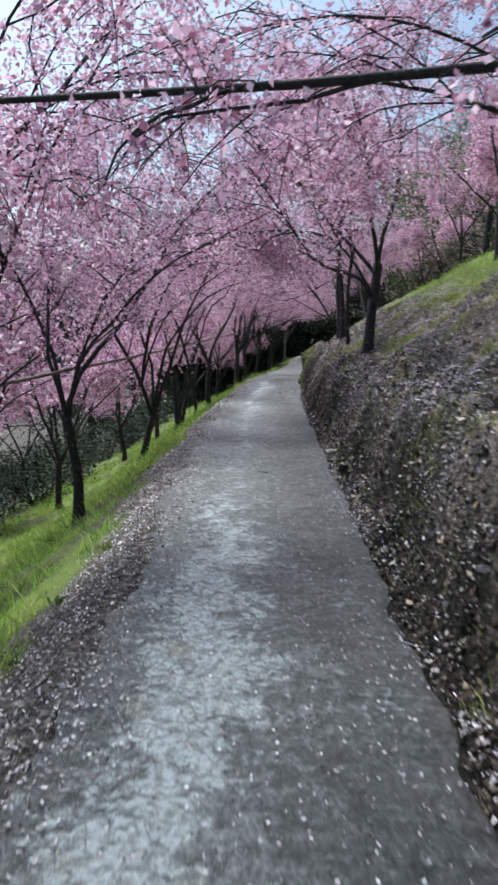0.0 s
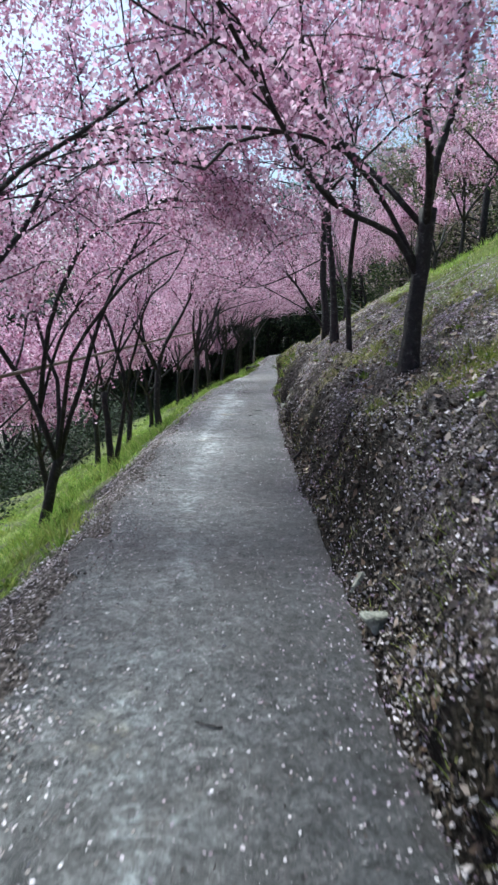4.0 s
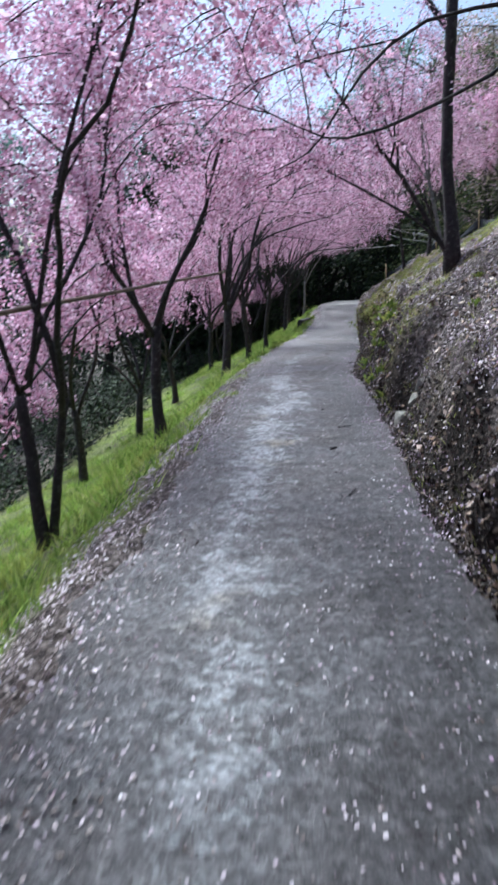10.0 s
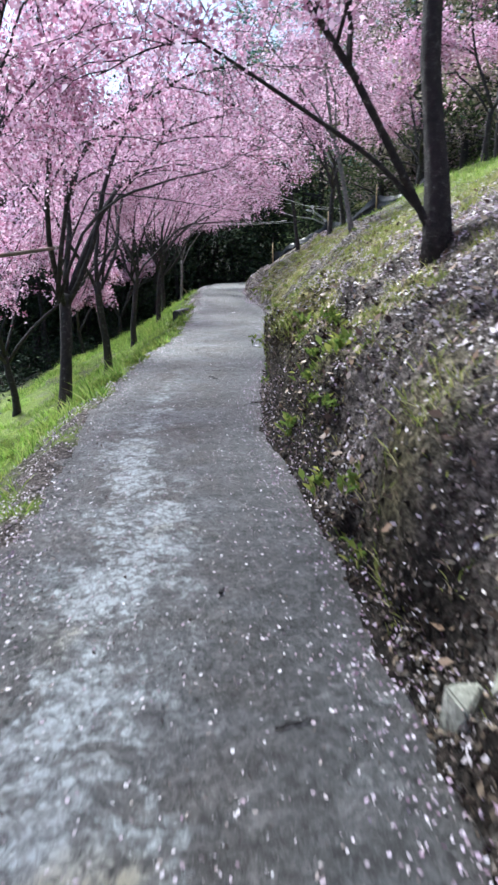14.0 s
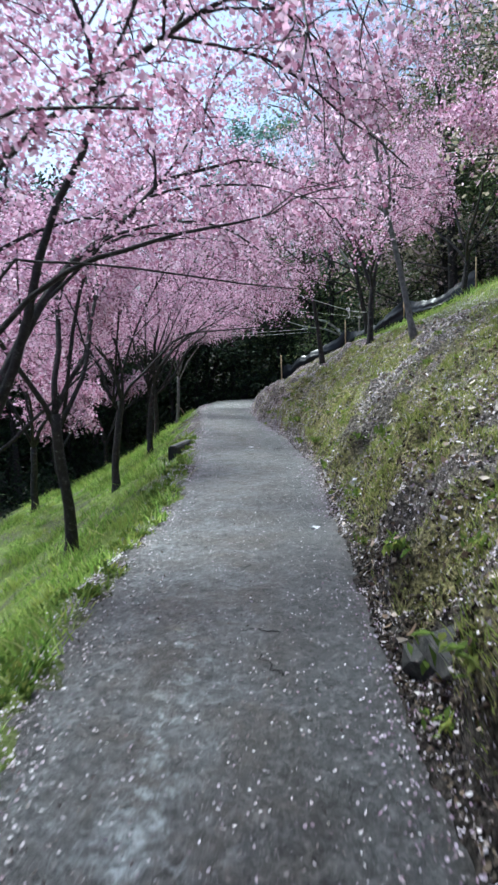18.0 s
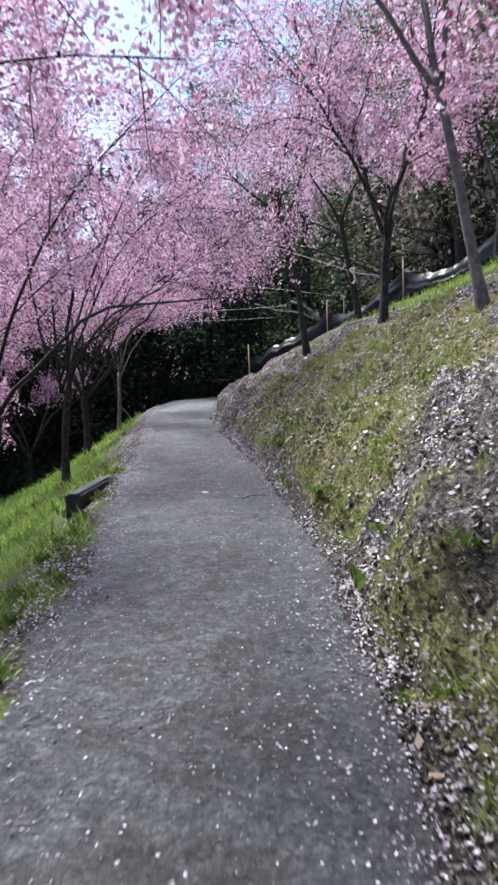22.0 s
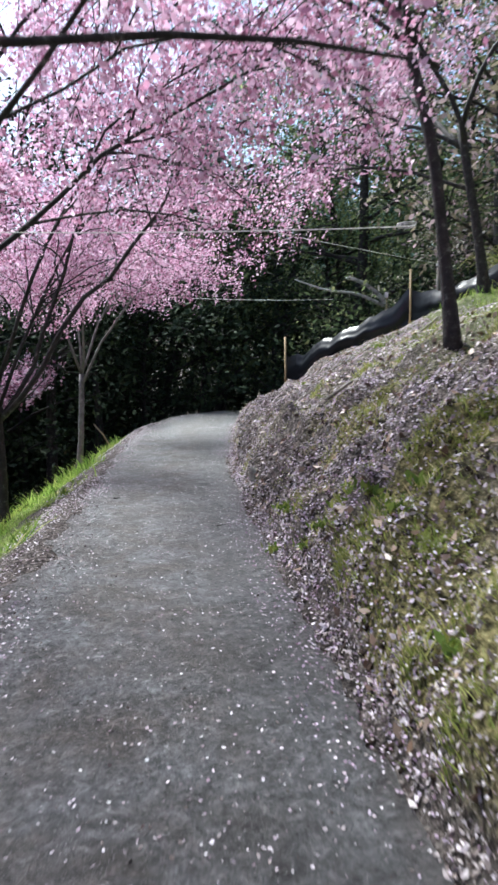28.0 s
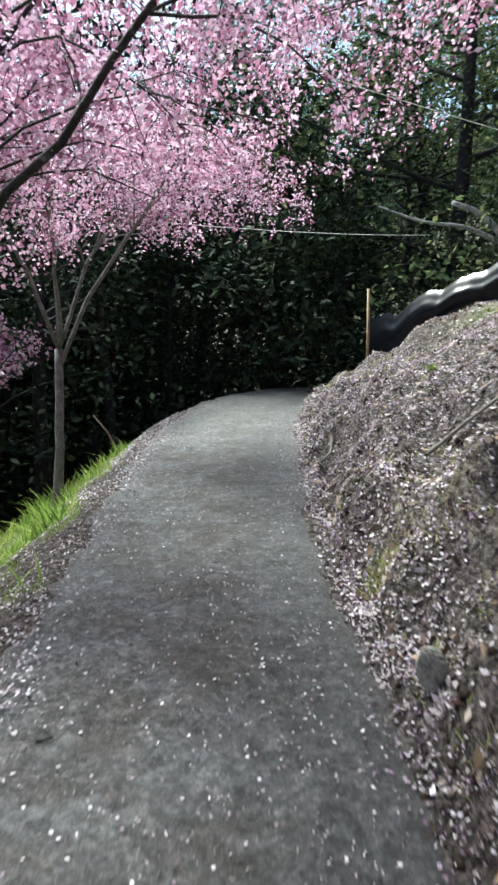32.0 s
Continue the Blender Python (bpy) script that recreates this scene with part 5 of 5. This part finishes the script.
stick(2.07, 19.24, 10, 0.13, 0.006, MAT_BARK, "short dark twig lying on the damp path", 0.3)
stick(1.93, 18.43, 30, 0.06, 0.012, MAT_BARK, "small dark lump of bark on the path")
stick(1.90, 20.15, 70, 0.05, 0.010, MAT_BARK, "small dark lump of bark on the path")
stick(1.03, 13.2, 15, 0.07, 0.004, MAT_BARK, "short dark twig lying on the damp path")
stick(1.86, 8.46, 160, 0.12, 0.006, MAT_BARK, "short dark twig lying on the damp path")
stick(2.0, 17.3, 70, 0.16, 0.007, MAT_BARK, "short dark twig lying on the damp path")
stick(2.14, 25.95, 150, 0.20, 0.0035, MAT_BARK, "bent dark twig lying across the path", 0.4)
stick(2.13, 25.52, 105, 0.26, 0.0045, MAT_BARK, "dark broken branch lying on the path", 0.3)
stick(2.55, 24.0, 25, 0.3, 0.007, MAT_BARK, "thin dark twig at the edge of the path")
stick(3.55, 34.2, 30, 0.3, 0.005, MAT_BARK, "thin dark twig at the edge of the path", 0.2)
stick(3.6, 29.8, 60, 0.3, 0.006, MAT_BARK, "thin dark twig lying on the damp path", 0.3)
stick(3.7, 40.1, 40, 0.12, 0.004, MAT_BARK, "thin dark twig lying on the damp path", 0.3)
stick(2.75, 41.4, 20, 0.06, 0.007, MAT_BARK, "small dark lump of bark on the path")
stick(4.78, 43.1, 8, 0.95, 0.016, MAT_GREY_WOOD, "bare grey branch lying on the leafy bank", 0.08, on_bank=True)
stick(4.9, 46.2, 60, 1.8, 0.014, MAT_GREY_WOOD, "long bare branch lying on the leafy bank", 0.06, on_bank=True)
stick(4.75, 42.0, 70, 0.3, 0.01, MAT_STAKE, "short pale piece of branch on the leafy bank", 0.3, on_bank=True)
stick(5.6, 41.5, 25, 1.6, 0.018, MAT_GREY_WOOD, "long bare branch lying on the leafy bank", 0.06, on_bank=True)

# scraps of paper on the path
for x, y, turn, w, l in [(3.07, 34.6, 8, 0.10, 0.055), (2.935, 28.265, 20, 0.085, 0.05)]:
    bm = bmesh.new()
    bmesh.ops.create_grid(bm, x_segments=5, y_segments=4, size=0.5)
    for v in bm.verts:
        v.co = Vector((v.co.x * w, v.co.y * l, 0.012 * math.sin(v.co.x * 7 + v.co.y * 4)))
    bmesh.ops.solidify(bm, geom=bm.faces[:], thickness=0.001)
    me = bpy.data.meshes.new("paper_scrap")
    bm.to_mesh(me)
    bm.free()
    me.materials.append(MAT_PAPER)
    ob = put("paper_scrap", me, None, "crumpled scrap of white paper lying on the path", "paper", "scraps of paper")
    ob.matrix_basis = pose(x, y, float(path_z(np.array(x), np.array(y))) + 0.014, 0, 0, turn)

# scraps caught on the bank
for x, y, w, l, turn in [(3.11, 17.32, 0.05, 0.04, 30), (3.53, 29.08, 0.13, 0.07, 60)]:
    bm = bmesh.new()
    bmesh.ops.create_grid(bm, x_segments=6, y_segments=5, size=0.5)
    for v in bm.verts:
        v.co = Vector((v.co.x * w, v.co.y * l, 0.3 * l * math.sin(v.co.x * 6 + v.co.y * 5)))
    bmesh.ops.solidify(bm, geom=bm.faces[:], thickness=0.001)
    me = bpy.data.meshes.new("paper_scrap")
    bm.to_mesh(me)
    bm.free()
    me.materials.append(MAT_PAPER)
    ob = put("paper_scrap", me, None, "crumpled pale scrap caught among leaves on the bank", "paper", "scraps of paper")
    ob.matrix_basis = pose(x, y, at_ground(x, y) + 0.03, 25, -30, turn)
rod("root", curve_pts([(2.50, 14.07, 0.04), (2.58, 13.98, 0.16), (2.66, 13.90, 0.33), (2.80, 13.82, 0.46)], 9), np.linspace(0.02, 0.014, 10), MAT_BARK, "dark broken root sticking out of the cut bank", "root")

# bamboo handrail lashed along the downhill trees
RAIL = [(-1.35, 6.5, 0.86), (-1.05, 11.0, 0.98), (-0.86, 15.2, 1.08), (-0.68, 19.0, 1.2), (-0.30, 22.7, 1.36), (0.12, 27.0, 1.52)]
for a, b in zip(RAIL, RAIL[1:]):
    a, b = np.array(a), np.array(b)
    way = unit(b - a)
    ob = base_at("bamboo_rail", *a, "old bamboo pole lashed level between the cherry trunks", "rail", "bamboo rails below the path")
    t = np.linspace(-0.25, np.linalg.norm(b - a) + 0.25, 40)
    pts = way * t[:, None] + np.stack([0 * t, 0 * t, -0.012 * np.sin(t / t[-1] * math.pi)], -1)
    rr = 0.024 + 0.0025 * ((np.arange(40) % 5) == 0)
    rod("pole", pts, rr, MAT_BAMBOO, "", "", parent=ob)
    ring = np.linspace(0, 6.283, 18)
    for k in range(2):
        e = b - a if k else np.zeros(3)
        c = np.stack([np.cos(ring) * 0.03 * 1.0, 0 * ring + 0.012 * np.sin(ring * 2), np.sin(ring) * 0.032], -1) + e
        rod("lashing", c, np.full(18, 0.006), MAT_ROPE, "pale cord lashing", "", parent=ob)

# concrete drain box at the edge of the grass; side shade is in the walls' colour
ob = base_at("drain_box", 1.80, 35.2, -0.22, "low dark concrete drain box half sunk in grass", "drain box", turn=-16)
for name, (w, l, h), (ox, oy, oz), mat in (("wall", (0.05, 1.1, 0.27), (-0.065, 0, 0.135), MAT_BOX), ("wall", (0.05, 1.1, 0.27), (0.065, 0, 0.135), MAT_BOX),
                                            ("wall", (0.08, 0.05, 0.27), (0, -0.525, 0.135), MAT_BOX), ("wall", (0.08, 0.05, 0.27), (0, 0.525, 0.135), MAT_BOX),
                                            ("lid", (0.12, 1.12, 0.022), (0, 0, 0.282), MAT_DARK_CONCRETE)):
    bm = bmesh.new()
    bmesh.ops.create_cube(bm, size=1.0)
    for v in bm.verts:
        v.co = Vector((v.co.x * w + ox, v.co.y * l + oy, v.co.z * h + oz))
    bmesh.ops.bevel(bm, geom=bm.edges[:], offset=0.008, segments=2, affect="EDGES")
    part(name, bm, mat, ob, "flat wet concrete lid" if name == "lid" else "")

# black plastic silt fence climbing the hill behind the bank
FENCE = [(6.1, 49.9), (8.2, 47.7), (9.4, 44.6), (10.6, 41.8)]
fence = base_at("silt_fence", 6.1, 49.9, at_ground(6.1, 49.9), "sagging black plastic sheet fence on wooden stakes", "fence")
f0 = np.array([6.1, 49.9, at_ground(6.1, 49.9)])


def sheet(line, foot_z, tall, sag, seed, steps=30):
    """A creased sheet hung between two stakes."""
    a, b = np.array(line[0]), np.array(line[1])
    t = np.linspace(0, 1, steps)
    h = np.linspace(0, 1, 25)
    tt, hh = np.meshgrid(t, h, indexing="ij")
    x = a[0] + (b[0] - a[0]) * tt
    y = a[1] + (b[1] - a[1]) * tt
    side_way = unit(np.array([-(b - a)[1], (b - a)[0]]))
    pull = 0.35 + 0.65 * np.sin(tt * math.pi)
    folds = (1 - hh) * (0.03 * np.sin(6.283 * (hh * (1.3 + 1.6 * tt) - 0.7 * tt + seed)) + 0.012 * np.sin(6.283 * (hh * 3.7 + 1.1 * tt + seed * 2)))
    belly = pull * folds + 0.07 * (fbm(tt * 2.2 + seed * 7, hh * 2.0 - tt * 1.5 + seed, 5.0, 3) - 0.5) + 0.05 * hh ** 1.4 - 0.14 * np.sin(hh * 3.1) * np.sin(tt * math.pi)
    z = foot_z(x, y) - 0.06 + hh * (tall - sag * np.sin(tt * math.pi) - 0.10 * (1 - tt))
    x, y = x + side_way[0] * belly, y + side_way[1] * belly
    i = np.arange(steps - 1)[:, None] * 25 + np.arange(24)[None]
    f = np.stack([i, i + 1, i + 26, i + 25], -1).reshape(-1, 4)
    v = np.stack([x, y, z], -1).reshape(-1, 3)
    return v, f


for n, (a, b) in enumerate(zip(FENCE, FENCE[1:])):
    v, f = sheet((a, b), height, 0.92, 0.34, n * 1.7, 60)
    put("plastic_sheet", mesh_of("plastic_sheet", v - f0, f, [MAT_TARP], True), fence, "creased black plastic sheet")
for n, (x, y) in enumerate(FENCE):
    z = at_ground(x, y)
    pts = np.array([(x, y - 0.03, z - 0.15), (x + 0.01, y - 0.03, z + 0.4), (x + 0.0, y - 0.03, z + 1.16)]) - f0
    rod("stake", pts, np.array([0.025, 0.025, 0.024]), MAT_STAKE, "raw yellowish wooden stake", "", sides=4, parent=fence)

# short black sheet and stake below the path
low = base_at("silt_fence", 2.05, 49.7, at_ground(2.05, 49.7), "short piece of black plastic sheet fence tied to a leaning stake", "fence")
l0 = np.array([2.05, 49.7, at_ground(2.05, 49.7)])
v, f = sheet(((1.86, 49.55), (1.30, 49.5)), lambda x, y: sheet_z(x, y), 0.78, 0.06, 5.0)
# the cloth narrows to the stake's head
v[:, 2] -= 0.55 * np.clip((1.86 - v[:, 0]) / 0.6, 0, 1) * np.clip(v[:, 2] - sheet_z(v[:, 0], v[:, 1]), 0, None)
put("plastic_sheet", mesh_of("plastic_sheet", v - l0, f, [MAT_TARP], True), low, "creased black plastic sheet")
rod("stake", np.array([(2.24, 49.3, at_ground(2.24, 49.3) - 0.1), (2.02, 49.45, -0.2), (1.80, 49.6, 0.04)]) - l0, np.array([0.022, 0.02, 0.018]), MAT_STAKE, "leaning raw wooden stake", "", sides=4, parent=low)

# ropes and cables
def rope(a, b, sag, r, label, mat=None, name="rope", group="ropes strung between trees and stakes"):
    t = np.linspace(0, 1, 16)[:, None]
    pts = np.array(a) + (np.array(b) - np.array(a)) * t - UP * sag * 4 * t * (1 - t)
    return rod(name, pts, np.full(16, r), mat or MAT_ROPE, label, name, group, sides=4)


rope((1.15, 39.4, 2.27), (5.05, 39.6, 2.40), 0.03, 0.004, "white rope tied level between two cherry trees")
rope((1.3, 43.6, 3.75), (8.7, 47.5, 3.25), 0.05, 0.004, "white rope running down to a short stake on the bank")
rope((0.7, 36.0, 4.1), (5.34, 36.28, 2.60), 0.04, 0.004, "white rope tied between two cherry trees")
rope((1.6, 46.5, 2.6), (7.6, 51.4, 2.9), 0.08, 0.005, "thin pale cord running into the wood")
for k in range(2):
    rope((2.0, 42.5, 6.5 + 0.22 * k), (32.0, 38.0, 9.6 + 0.22 * k), 0.25, 0.010, "pale overhead cable crossing above the hillside", MAT_ROPE, "cable", "overhead cables")
# tie post
z = at_ground(8.7, 47.5)
tp_ob = base_at("tie_post", 8.7, 47.5, z, "grey wooden post with a white rope tied round its top", "post")
rod("post", np.array([(0, 0, -0.2), (0, 0.01, 0.4), (0.0, 0, 3.3 - z)]), np.array([0.035, 0.033, 0.03]), MAT_GREY_WOOD, "", "", parent=tp_ob)
ring = np.linspace(0, 12.5, 30)
rod("rope_knot", np.stack([np.cos(ring) * 0.04, np.sin(ring) * 0.04, 3.2 - z + ring * 0.004], -1), np.full(30, 0.012), MAT_ROPE, "white rope knot", "", parent=tp_ob)
for x, y, zz_ in [(4.98, 39.6, 2.40)]:
    ring = np.linspace(0, 12.5, 30)
    ob = rod("rope_knot", np.stack([np.cos(ring) * 0.07, np.sin(ring) * 0.07, ring * 0.002], -1), np.full(30, 0.0045), MAT_ROPE, "white rope wound round a cherry trunk", "knot", "rope knots")
    ob.matrix_basis = pose(x + 0.1, y, zz_)

knot = rod("rope_knot", curve_pts([(0, 0, 0), (0.03, 0, 0.03), (0.0, 0.02, 0.05), (-0.03, 0, 0.02), (0.01, -0.02, -0.03), (0.03, 0, -0.12), (0.0, 0, -0.16)], 24), np.full(25, 0.013), MAT_ROPE, "white rope end tied in a knot", "knot", "rope knots")
knot.matrix_basis = pose(5.34, 36.28, 2.60)
rope((5.34, 36.28, 2.60), (5.82, 36.55, 2.58), 0.01, 0.005, "short white rope end tied to a cherry trunk")

# broken pale limb at the edge of the wood
log = base_at("broken_limb", 8.4, 51.2, at_ground(8.4, 51.2), "bare broken limb with pale lichened bark", "dead branch")
b0 = np.array([8.4, 51.2, at_ground(8.4, 51.2)])
rod("limb", curve_pts([(9.6, 51.6, b0[2]), (9.0, 51.4, 2.75), (8.4, 51.25, 3.25), (7.9, 51.2, 3.42)], 12) - b0, np.linspace(0.075, 0.045, 13), MAT_LICHEN, "", "", parent=log)
rod("limb", curve_pts([(8.9, 51.35, 2.75), (8.2, 51.3, 3.02), (7.4, 51.3, 3.12), (6.6, 51.2, 3.35)], 12) - b0, np.linspace(0.05, 0.015, 13), MAT_LICHEN, "", "", parent=log)

# white marker card on a thin cane
card = base_at("marker_card", 8.58, 50.2, at_ground(8.58, 50.2), "small white card on a thin cane", "marker")
zc = at_ground(8.58, 50.2)
rod("cane", np.array([(0, 0, -0.1), (0.01, 0, 0.5), (0, 0, 2.9 - zc)]), np.full(3, 0.006), MAT_STAKE, "", "", sides=4, parent=card)
bm = bmesh.new()
bmesh.ops.create_cube(bm, size=1.0)
for v in bm.verts:
    v.co = Vector((v.co.x * 0.09, v.co.y * 0.004 - 0.01, v.co.z * 0.13 + 2.9 - zc))
part("card", bm, MAT_PAPER, card, "small white card")

# leafy weeds dotted over the bank and verge
WEED = np.array([[0, 0, 0], [0.45, -0.2, 0.28], [1.0, 0, 0.3], [0.45, 0.2, 0.28]])


def weed(x, y, seed, size, leaves, mat):
    r2 = np.random.default_rng(seed)
    ob = base_at("weed", x, y, at_ground(x, y), "low leafy green weed growing in the litter", "plant", "weeds on the bank")
    v = []
    for n in range(leaves):
        az, tilt, s = r2.uniform(0, 6.28), r2.uniform(0.1, 1.1), size * r2.uniform(0.6, 1.2)
        m = Matrix.Rotation(az, 3, "Z") @ Matrix.Rotation(-tilt, 3, "Y")
        v.append(np.array([m @ Vector(p) for p in WEED * s]) + r2.normal(size=3) * (0.04, 0.04, 0.012))
    put("leaves", mesh_of("leaves", np.concatenate(v), faces_of(leaves, 4, [[0, 1, 2, 3]]), [mat]), ob, kind="stuff")
    return ob


weeds = [weed(3.2, 19.1, 1, 0.07, 44, MAT_WEED), weed(4.3, 32.4, 2, 0.07, 40, MAT_WEED), weed(4.0, 39.2, 3, 0.06, 34, MAT_WEED)]
wr = random.Random(3)
for n in range(60):
    y = wr.uniform(2, 47)
    xl, xr = edges(y)
    x = xr + wr.uniform(0.2, 2.6)
    copy_thing(weeds[n % 3], pose(x, y, at_ground(x, y), 0, 0, wr.uniform(0, 360))).scale = (wr.uniform(0.4, 1.1),) * 3
for n in range(75):
    y = wr.uniform(2, 47)
    xl, xr = edges(y)
    x = xl - wr.uniform(0.25, 2.2)
    copy_thing(weeds[n % 3], pose(x, y, at_ground(x, y), 0, 0, wr.uniform(0, 360))).scale = (wr.uniform(0.5, 1.2),) * 3
for n in range(60):
    y = wr.uniform(20, 40)
    x = edges(y)[1] + wr.uniform(0.06, 0.6)
    copy_thing(weeds[n % 3], pose(x + float(jut(np.array([x]), np.array([y]))[0]), y, at_ground(x, y), 0, wr.uniform(-30, 0), wr.uniform(0, 360))).scale = (wr.uniform(0.7, 1.5),) * 3
for n in range(95):
    y = wr.uniform(24.5, 38)
    x = edges(y)[0] - wr.uniform(0.08, 0.6)
    copy_thing(weeds[n % 3], pose(x, y, at_ground(x, y) + 0.02, 0, 0, wr.uniform(0, 360))).scale = (wr.uniform(0.6, 1.15),) * 3
# tall arching grass clump above the fence
clump = base_at("grass_clump", 10.4, 47.4, at_ground(10.4, 47.4), "big clump of long arching dry-green grass", "grass")
r3 = np.random.default_rng(8)
cl = [[], [], 0]
for n in range(150):
    az, ln = r3.uniform(0, 6.28), r3.uniform(0.8, 1.7)
    d = np.array([math.cos(az), math.sin(az)])
    t = np.linspace(0, 1, 6)[:, None]
    p = np.concatenate([d * t * ln * 0.75, (t - 0.75 * t ** 2.4) * ln * 1.1], 1) + r3.normal(size=3) * (0.12, 0.12, 0)
    tube(cl, p, np.linspace(0.007, 0.002, 6), 4, False)
put("blade", tube_mesh("blade", cl, MAT_MOSSGRASS), clump, kind="stuff")
